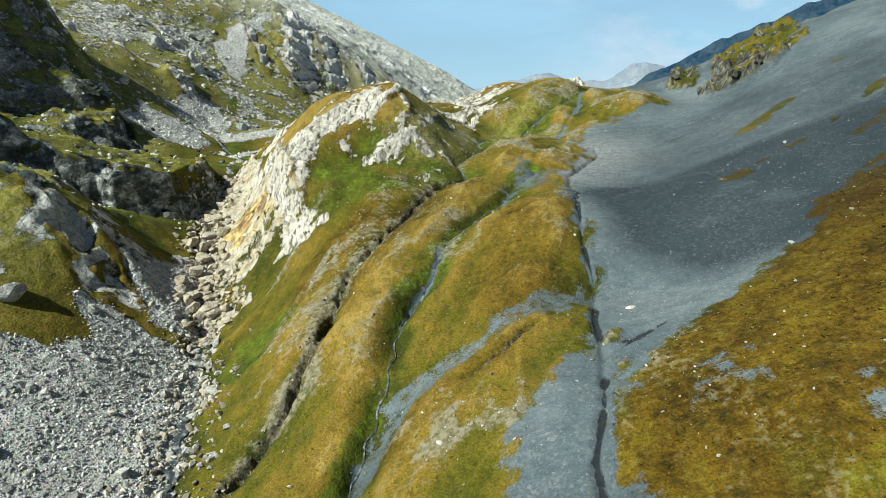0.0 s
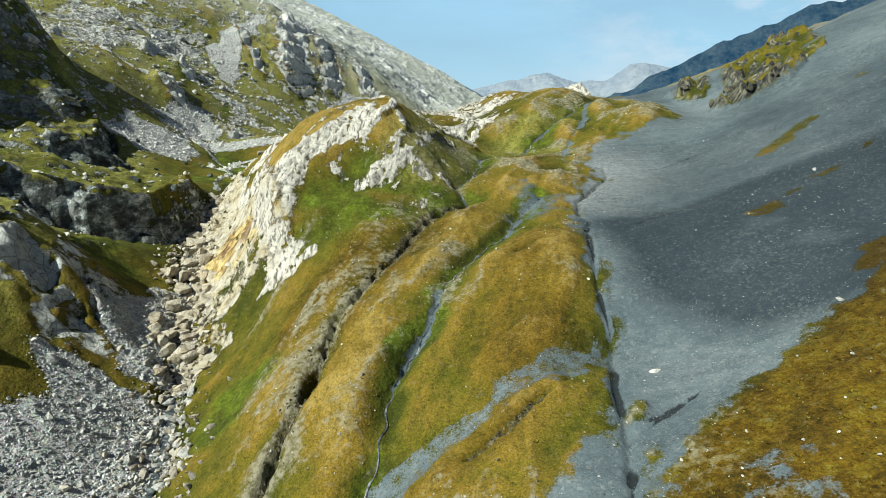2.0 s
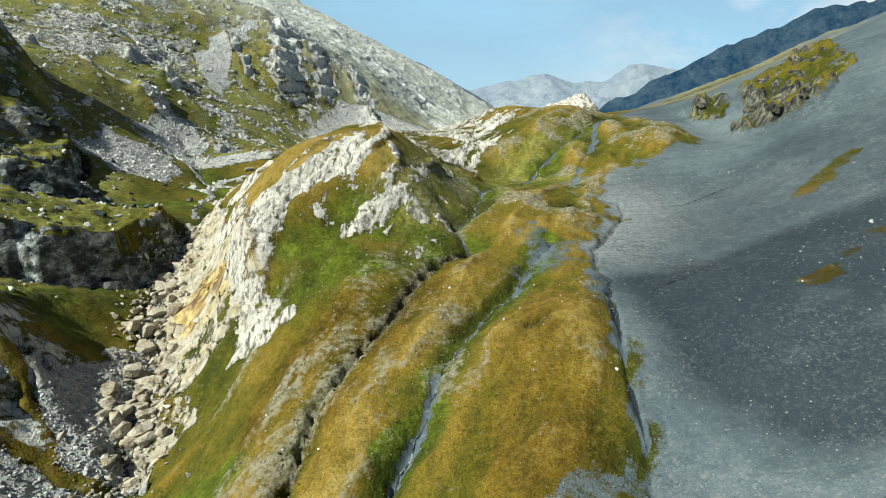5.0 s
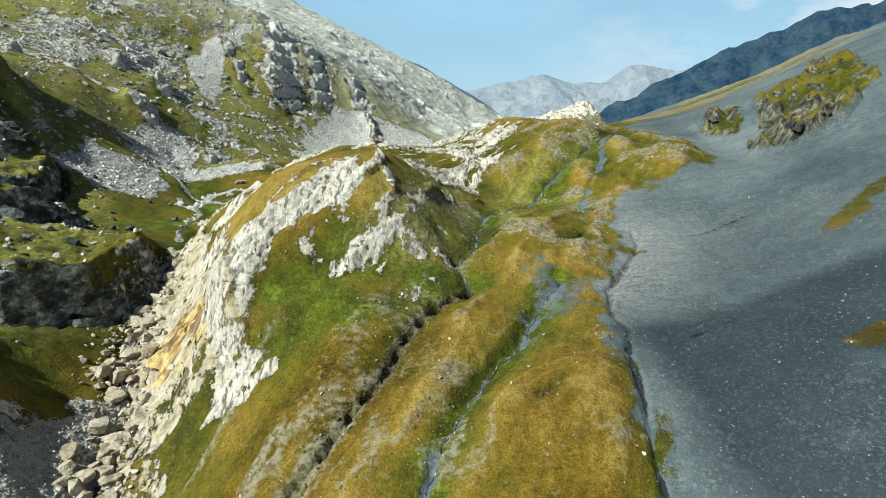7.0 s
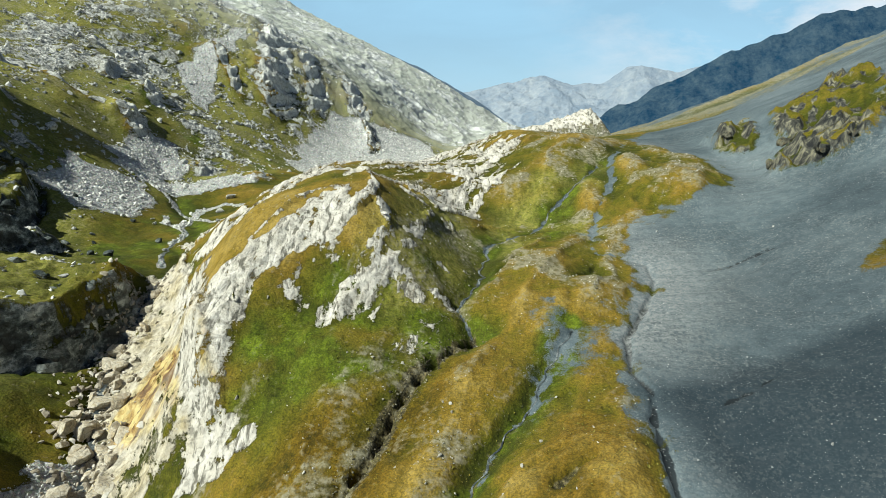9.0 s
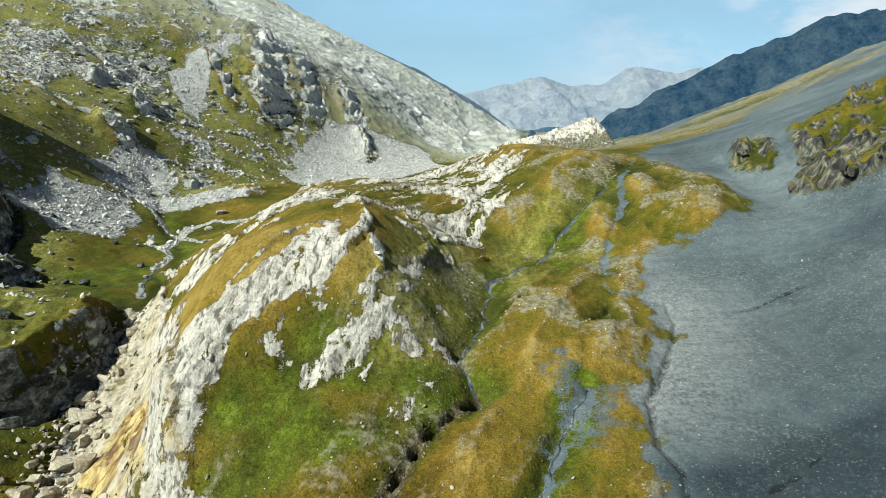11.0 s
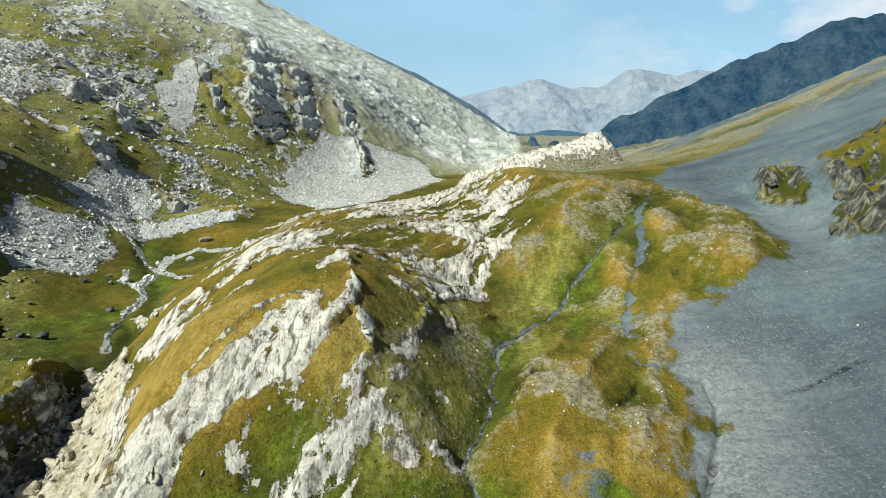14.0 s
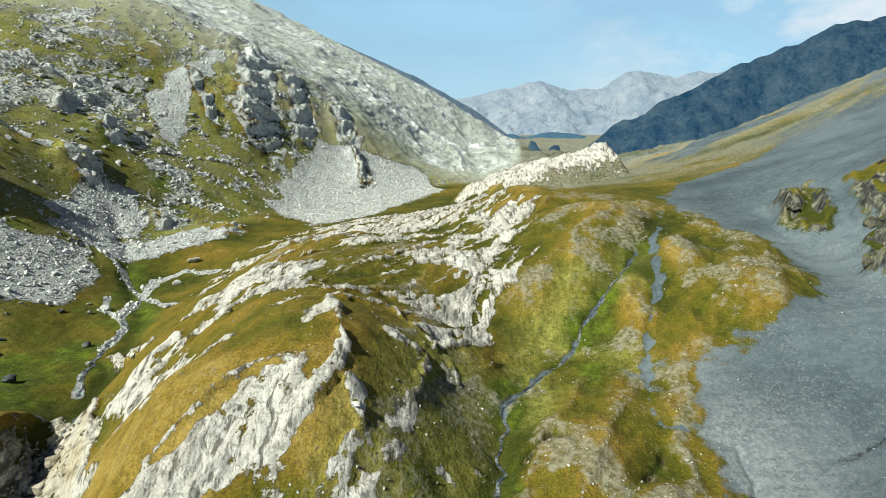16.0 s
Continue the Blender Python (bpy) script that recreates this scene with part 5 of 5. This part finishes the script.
CRAGS = {k: [mesh_of("crag", *crag_shape(300 + 10 * i + j), m) for j in range(4)] for i, (k, m) in enumerate((("lime", lime_mat), ("gneiss", gneiss_mat), ("slate", slate_mat), ("shaded_schist", shaded_schist_mat)))}
CAPS = {k: [mesh_of("turf_cap", *cap_shape(*crag_shape(300 + 10 * i + j), 40 + j), turf_mat) for j in range(4)] for i, k in enumerate(("lime", "gneiss", "slate", "shaded_schist"))}
rng = np.random.default_rng(5)


def crag(name, kind, k, x, y, size, sink, stretch, turn, tilt, label, group):
    """A crag with turf on its ledges."""
    ob = place(name, None, x, y, size, sink, stretch, turn, tilt, label, "rock outcrop", group)
    for part_name, me in (("rock_face", CRAGS[kind][k % 4]), ("turf_cap", CAPS[kind][k % 4])):
        new(part_name, me).parent = ob
    return ob


def place(name, me, x, y, size, sink=0.3, stretch=(1, 1, 1), turn=None, tilt=0.25, label="", category="", group="", up=0.0):
    """One rock, sunk into the ground where it lies. size: half its width in metres."""
    ob = new(name, me)
    r = rng.uniform(0, 360) if turn is None else turn
    s = Vector(stretch) * size
    z = ground_at(x, y) + s.z * (0.75 - 2 * sink) + up
    ob.matrix_world = pose(x, y, z, rng.uniform(-1, 1) * 57 * tilt, rng.uniform(-1, 1) * 57 * tilt, r) @ Matrix.Diagonal((*s, 1))
    return tagged(ob, label, category, group)


def along(pts, share):
    """The place at a share of the way along a polyline, and its heading in degrees."""
    seg = [math.dist(a, b) for a, b in zip(pts, pts[1:])]
    want = share * sum(seg)
    for (a, b), d in zip(zip(pts, pts[1:]), seg):
        if want <= d or (a, b) == (pts[-2], pts[-1]):
            t = min(want / d, 1.0)
            return a[0] + (b[0] - a[0]) * t, a[1] + (b[1] - a[1]) * t, math.degrees(math.atan2(b[1] - a[1], b[0] - a[0]))
        want -= d


# boulders that choke the gorge
for k in range(130):
    x, y, h = along(GORGE[7:17], rng.beta(1.25, 1.1))
    side = rng.normal(1.2, 3.0)
    c, s = math.cos(radians(h - 90)), math.sin(radians(h - 90))
    size = min(0.55 + rng.gamma(1.7, 0.55), 3.1) * (1.0 if y > 60 else 0.6)
    kind = "cream" if y > 68 else "grey"
    place("boulder", BOULDERS[kind][k % 6], x - c * side, y - s * side, size, 0.22, (1, rng.uniform(0.75, 1.1), rng.uniform(0.7, 1.0)),
          label="cream limestone boulder wedged in the gorge bed" if kind == "cream" else "grey angular boulder in the gorge bed", category="boulder", group="boulders in the gorge")
# the great cream blocks heaped below the ochre bank
for k in range(34):
    x, y, h = along([(-54, 72), (-58, 82), (-62, 92), (-66, 104), (-70, 114), (-74, 124)], rng.uniform(0, 1))
    side = rng.normal(0.6, 2.4)
    place("boulder", BOULDERS["cream"][k % 6], x + side, y + 0.4 * side, rng.uniform(1.5, 3.3), 0.2, (1, rng.uniform(0.8, 1.1), rng.uniform(0.75, 1.05)), label="great cream limestone block heaped in the gorge", category="boulder", group="boulders in the gorge")
# blocks of the grey talus cone
done = 0
while done < 60:
    x, y = rng.uniform(-84, -41), rng.uniform(8, 64)
    if M["talus"][np.searchsorted(GY, y), np.searchsorted(GX, x)] < 0.6:
        continue
    place("boulder", BOULDERS["grey"][done % 6], x, y, min(0.35 + rng.gamma(1.4, 0.28), 1.6), 0.25, label="pale grey angular block lying on the talus cone", category="boulder", group="blocks on the talus cone")
    done += 1
# one great block on the turf above the talus
place("boulder", BOULDERS["grey"][1], -81.5, 52.5, 3.3, 0.3, (0.9, 1.1, 1.0), 40, 0.1, "great pale boulder standing in the turf above the talus cone", "boulder")
# boulders on the grassy hillside
done = 0
while done < 100:
    y = rng.uniform(170, 430)
    x = rng.uniform(-125 - 0.25 * (y - 170) - 60, -96 - 0.02 * (y - 170))
    if rng.random() > 0.35 + 0.65 * rocky[np.searchsorted(GY, y), np.searchsorted(GX, x)]:
        continue
    place("boulder", BOULDERS["shaded_schist" if y < 235 else "gneiss" if done % 3 else "grey"][done % 6], x, y, min(0.6 + rng.gamma(1.6, 0.6), 3.6), 0.28, label="lichened boulder on the turf above the gorge, coloured dark for shade" if y < 235 else "lichened grey boulder resting on the grassy hillside", category="boulder", group="boulders on the hillside")
    done += 1
# slabs of schist on the steep ground above the gorge
SLABS = [mesh_of("slab", *rock_shape(700 + j, 3, 13, 0.05, (1.0, 0.7, 0.62)), shaded_schist_mat) for j in range(6)]
done = 0
while done < 90:
    x, y = rng.uniform(-190, -80), rng.uniform(78, 255)
    if dark[np.searchsorted(GY, y), np.searchsorted(GX, x)] < 0.5:
        continue
    place("schist_rock", SLABS[done % 6], x, y, min(1.2 + rng.gamma(1.6, 0.9), 5.5), 0.34, (1, 0.9, 0.9), rng.uniform(-35, 35), 0.35, "green-grey slab of schist jutting from the steep slope, coloured dark for shade", "rock", "schist rocks")
    done += 1
# loose rocks on the shale and the turf
done = 0
while done < 90:
    x, y = rng.uniform(14, 90), rng.uniform(4, 190)
    j, i = np.searchsorted(GY, y), np.searchsorted(GX, x)
    if M["shale"][j, i] < 0.6:
        continue
    place("rock", BOULDERS["grey"][done % 6], x, y, 0.07 + rng.gamma(1.3, 0.05), 0.2, label="pale rock lying on the grey shale", category="rock", group="rocks on the shale")
    done += 1
place("rock", BOULDERS["lime"][2], 29.8, 39.2, 0.95, 0.3, (1.15, 0.8, 0.5), 20, 0.05, "cream flat rock lying alone on the grey shale", "rock")
for k, (x, y, s) in enumerate(((26.8, -1.3, 0.35), (24.4, 7.5, 0.35), (36, 14, 0.35), (33, 19, 0.3), (48, 26, 0.4), (54, 38.5, 0.7), (30, 9, 0.28), (40, 9, 0.25), (44, 30, 0.3))):
    place("rock", BOULDERS["lime" if k < 2 else "grey"][k % 6], x, y, s, 0.25, (1.2, 0.8, 0.6), label="pale rock half sunk in the rust-brown turf", category="rock", group="rocks in the turf")

# crags
LIME_CRAGS = [(-84, 203, 3.4, 1.5), (-79, 196, 2.8, 1.2), (-74, 191, 2.2, 1.0), (-66, 161, 2.6, 1.3), (-37.5, 110, 1.6, 0.8), (-12.5, 131, 1.3, 0.8)]
for k, (x, y, s, up) in enumerate(LIME_CRAGS):
    crag("limestone_crag", "lime", k, x, y, s, 0.44, (0.8, 1.35, 0.8 * up), 28 + rng.uniform(-14, 14), 0.08, "white weathered limestone crag rising out of the turf", "limestone crags")
HILL_CRAGS = [(-226, 292, 15), (-212, 286, 11), (-238, 300, 14), (-179, 394, 9), (-172, 388, 7), (-170, 341, 9), (-163, 335, 7), (-103, 342, 5.5), (-97, 345, 4.5), (-110, 318, 4), (-131, 332, 5), (-136, 520, 12), (-132, 486, 9),
              (-152, 470, 8), (-110, 545, 9), (-60, 520, 9), (-58, 500, 8), (-56, 482, 6), (-160, 232, 10), (-172, 226, 11), (-150, 214, 9), (-140, 200, 8), (-128, 190, 7), (-118, 176, 6),
              (-106, 152, 7), (-98, 148, 6), (-91, 145, 5.5), (-86, 148, 4.5), (-112, 140, 7), (-122, 150, 8), (-134, 165, 8), (-100, 132, 5), (-96, 92, 6), (-102, 100, 7), (-90, 84, 5), (-110, 112, 7), (-190, 250, 11), (-205, 300, 10),
              (-215, 350, 11), (-200, 420, 10), (-230, 430, 12), (-190, 470, 9), (-250, 455, 12), (-220, 400, 9)]
for k, (x, y, s) in enumerate(HILL_CRAGS):
    dim = x > -178 and y < 240
    crag("rock_outcrop", "shaded_schist" if dim else "gneiss", k, x, y, 0.5 * s, 0.42, (1.1, 0.9, 0.9), rng.uniform(0, 360), 0.12,
         "green-grey schist outcrop above the gorge, coloured dark for shade" if dim else "grey fractured gneiss outcrop on the grassy mountainside", "schist outcrops" if dim else "gneiss outcrops")
# small outcrops all over the hillside
r2d = np.random.default_rng(21)
done = 0
while done < 80:
    y = r2d.uniform(240, 470)
    x = r2d.uniform(-150 - 0.45 * (y - 240), -112)
    j, i = np.searchsorted(GY, y), np.searchsorted(GX, x)
    if M["talus"][j, i] > 0.2 or speck[j, i] + 0.3 * patch[j, i] < 0.15:
        continue
    crag("rock_outcrop", "gneiss", done, x, y, 1.6 + r2d.gamma(1.5, 0.9), 0.42, (1.2, 0.9, 0.7), r2d.uniform(-40, 40), 0.12, "low grey gneiss outcrop in the grassy mountainside", "gneiss outcrops")
    done += 1
SLATE_CRAGS = [(104, 190, 5), (109, 198, 5.5), (114, 208, 5.5), (118, 219, 5), (106, 178, 4.5), (112, 180, 5), (119, 184, 5.5), (126, 192, 5.5), (131, 201, 5), (101, 228, 4), (107, 233, 4), (98, 188, 3)]
for k, (x, y, s) in enumerate(SLATE_CRAGS):
    crag("slate_crag", "slate", k, x, y, 0.8 * s, 0.45, (0.9, 1.0, 1.1), rng.uniform(0, 360), 0.12, "dark slate crag with rusty grass on its ledges", "slate crags")


# ---- what nobody could count ----
def scatter(name, spots, shapes, material, label, category, rise=0.22):
    """One mesh of many small rocks: spots are x, y, half width."""
    vs, fs, base = [], [], 0
    for k, (x, y, s) in enumerate(spots):
        v, f = shapes[k % len(shapes)]
        a = rng.uniform(0, 6.283)
        c, q = math.cos(a), math.sin(a)
        w = v * s
        w = np.stack([w[:, 0] * c - w[:, 1] * q + x, w[:, 0] * q + w[:, 1] * c + y, w[:, 2] + ground_at(x, y) + rise * s], -1)
        vs.append(w)
        fs.append(f + base)
        base += len(v)
    ob = new(name, mesh_of(name, np.concatenate(vs), np.concatenate(fs), material))
    return tagged(ob, label, category, kind="stuff")


def island_material(name, a, b, c, d):
    n = Nodes(name)
    geo = n.t.nodes.new("ShaderNodeNewGeometry")
    f = n.math("MULTIPLY_ADD", n.noise(0.6, 5), 0.5, n.math("MULTIPLY", geo.outputs["Random Per Island"], 0.5))
    return n.done(n.ramp(f, (0.25, a), (0.45, b), (0.6, c), (0.75, d)), 0.93, n.noise(0.25, 5, 0.7), 0.08, 0.15)


PEBBLES = []
for k in range(14):
    v, f = rock_shape(500 + k, 1, 11, 0, (1.1, 0.8, 0.6))
    v = (v - v.mean(0)) * 1.25
    PEBBLES.append((v @ np.array(Euler((0.9 * math.sin(k * 2.1), 0.8 * math.cos(k * 1.3), 0)).to_matrix()).T, f))
CHIPS = [(np.array([[1, 0, 0], [-0.5, 0.8, 0.1], [-0.6, -0.7, 0], [0.1, 0.1, 0.7], [0.2, -0.4, 0.5]]) * [1, 1, 0.8], np.array([[0, 1, 3], [1, 2, 3], [2, 4, 3], [2, 0, 4], [0, 3, 4]]))]


def spots_on(mask, count, x0, x1, y0, y1, small, spread, most, seed):
    r = np.random.default_rng(seed)
    out = []
    while len(out) < count:
        x, y = r.uniform(x0, x1, 4000), r.uniform(y0, y1, 4000)
        j, i = np.clip(np.searchsorted(GY, y), 0, len(GY) - 1), np.clip(np.searchsorted(GX, x), 0, len(GX) - 1)
        ok = r.random(4000) < mask[j, i]
        s = np.minimum(small + r.gamma(1.3, spread, 4000), most)
        out += list(zip(x[ok], y[ok], s[ok]))
    return out[:count]


scatter("scree_stones", spots_on(M["shale"] * (scree > 0.5), 26000, 8, 110, 2, 200, 0.035, 0.03, 0.3, 1), CHIPS, island_material("shale_chips", (0.05, 0.058, 0.064), (0.10, 0.11, 0.115), (0.18, 0.19, 0.19), (0.36, 0.36, 0.34)),
        "pale and dark slate stones strewn over the scree", "stones")
scatter("talus_blocks", spots_on(M["talus"], 24000, -90, -38, 2, 106, 0.07, 0.065, 0.7, 2), PEBBLES, island_material("talus_rock", (0.17, 0.175, 0.17), (0.34, 0.342, 0.325), (0.47, 0.468, 0.44), (0.58, 0.573, 0.535)),
        "grey angular blocks heaped in the talus cone", "rubble")
scatter("hillside_talus", spots_on(M["talus"], 13000, -190, 10, 200, 560, 0.15, 0.15, 1.5, 3), PEBBLES, island_material("hill_talus_rock", (0.28, 0.28, 0.26), (0.47, 0.465, 0.43), (0.58, 0.572, 0.53), (0.66, 0.65, 0.60)),
        "pale grey rubble in the fans below the mountain", "rubble")
scatter("hillside_rocks", spots_on(hill * (1 - M["talus"]) * (1 - 0.9 * np.clip(dark * 2, 0, 1)) * np.clip(0.06 + 1.2 * (speck + 0.3 * patch - 0.02), 0.04, 1) * np.clip((Y - 130) / 150, 0.22, 1), 19000, -330, -74, 60, 620, 0.16, 0.26, 2.6, 4), PEBBLES, island_material("hill_rock", (0.16, 0.162, 0.15), (0.32, 0.317, 0.295), (0.45, 0.445, 0.41), (0.56, 0.55, 0.51)),
        "lichened rocks scattered over the grassy hillside", "rocks", 0.0)
scatter("gorge_rubble", spots_on(np.exp(-(d_gorge / 4.5) ** 2) * (Y > 5) * (Y < 168), 2200, -90, -30, 5, 168, 0.15, 0.2, 0.9, 5), PEBBLES, island_material("gorge_rock", (0.16, 0.135, 0.10), (0.30, 0.265, 0.205), (0.41, 0.375, 0.305), (0.51, 0.48, 0.415)),
        "cream limestone rubble along the gorge bed", "rubble")
scatter("gully_rubble", spots_on(np.exp(-((d_a - 0.8) / 1.3) ** 2), 1100, -40, 8, 14, 114, 0.05, 0.06, 0.4, 9), PEBBLES, island_material("gully_rock", (0.025, 0.022, 0.014), (0.075, 0.065, 0.04), (0.14, 0.125, 0.08), (0.24, 0.22, 0.16)),
        "brown crumbling stones in the sides of the gully", "rubble")
turf = np.clip(1 - bare - M["rock"] - M["crag"], 0, 1)
scatter("turf_stones", spots_on(turf * (0.05 + M["thin"]), 7000, -60, 90, 0, 260, 0.04, 0.05, 0.4, 6), PEBBLES, island_material("turf_rock", (0.13, 0.118, 0.085), (0.23, 0.212, 0.165), (0.34, 0.32, 0.27), (0.46, 0.44, 0.39)),
        "small pale stones showing through the turf", "stones")


def tufts(name, spots, material, label):
    """Many low cushions of bent grass blades, in one mesh."""
    r = np.random.default_rng(11)
    vs, fs = [], []
    for x, y, s in spots:
        z = ground_at(x, y) - 0.03
        for k in range(6):
            a = r.uniform(0, 6.283)
            lean = r.uniform(0.3, 0.9)
            dx, dy = math.cos(a), math.sin(a)
            w, h = s * 0.32, s * r.uniform(0.3, 0.6)
            bx, by = x + dx * s * 0.25, y + dy * s * 0.25
            b = len(vs)
            vs += [(bx - dy * w, by + dx * w, z), (bx + dy * w, by - dx * w, z), (bx + dx * lean * s * 0.7 + dy * w * 0.5, by + dy * lean * s * 0.7 - dx * w * 0.5, z + h * 0.8), (bx + dx * lean * s, by + dy * lean * s, z + h)]
            fs += [(b, b + 1, b + 2), (b, b + 2, b + 3)]
    ob = new(name, mesh_of(name, np.array(vs), np.array(fs), material))
    return tagged(ob, label, "grass", kind="stuff")


def grass_material(name, a, b, c):
    n = Nodes(name)
    geo = n.t.nodes.new("ShaderNodeNewGeometry")
    f = n.math("MULTIPLY_ADD", n.noise(5, 4), 0.6, n.math("MULTIPLY", geo.outputs["Random Per Island"], 0.4))
    return n.done(n.ramp(f, (0.3, a), (0.5, b), (0.7, c)), 0.9, None, 0.1, 0.1)


tufts("near_tufts", spots_on(turf * near_grass, 6500, 16, 80, -12, 56, 0.12, 0.07, 0.5, 7), grass_material("tuft_rust", (0.030, 0.018, 0.002), (0.085, 0.052, 0.004), (0.15, 0.125, 0.012)), "rusty and yellow-green tufts of alpine grass")
tufts("slope_tufts", spots_on(turf * (X > -50), 6000, -46, 44, 4, 120, 0.12, 0.06, 0.4, 8), grass_material("tuft_olive", (0.075, 0.075, 0.012), (0.14, 0.125, 0.022), (0.21, 0.17, 0.04)), "olive and straw tufts of alpine grass")


# ---- water ----
def water_material():
    n = Nodes("stream_water")
    col = n.ramp(n.noise(1.2, 5, 0.6), (0.38, (0.02, 0.026, 0.028)), (0.52, (0.06, 0.07, 0.07)), (0.68, (0.24, 0.255, 0.25)))
    return n.done(col, 0.32, n.noise(0.5, 4, 0.6), 0.06, 0.35)


def ribbon(name, pts, width, label, lift=0.1):
    total = sum(math.dist(a, b) for a, b in zip(pts, pts[1:]))
    m = int(total / 0.8)
    vs, fs = [], []
    r = np.random.default_rng(len(pts))
    for k in range(m + 1):
        x, y, h = along(pts, k / m)
        w = width * r.uniform(0.6, 1.2)
        c, s = math.cos(radians(h + 90)), math.sin(radians(h + 90))
        x, y = x + c * 0.35 * math.sin(k * 0.9), y + s * 0.35 * math.sin(k * 0.9)
        z = min(ground_at(x, y), ground_at(x + c * w, y + s * w), ground_at(x - c * w, y - s * w)) + lift
        vs += [(x + c * w, y + s * w, z), (x, y, z + 0.02), (x - c * w, y - s * w, z)]
        if k:
            b = 3 * k
            fs += [(b - 3, b - 2, b + 1, b), (b - 2, b - 1, b + 2, b + 1)]
    me = bpy.data.meshes.new(name)
    me.from_pydata(vs, [], fs)
    me.shade_smooth()
    me.materials.append(stream_mat)
    return tagged(new(name, me), label, "stream", kind="structure")


stream_mat = water_material()
ribbon("water_gorge", GORGE[6:], 0.9, "shallow stream in the gorge bed", 0.35)
ribbon("water_meadow", [(-86, 186), (-90, 196), (-95.5, 228), (-101, 236), (-106, 261), (-117, 274), (-124, 284), (-136, 292)], 0.8, "clear stream winding through the meadow")
ribbon("water_beck", BECK, 0.28, "narrow beck at the foot of the limestone")
ribbon("water_gully", GULLY_B, 0.16, "trickle in the green gully")
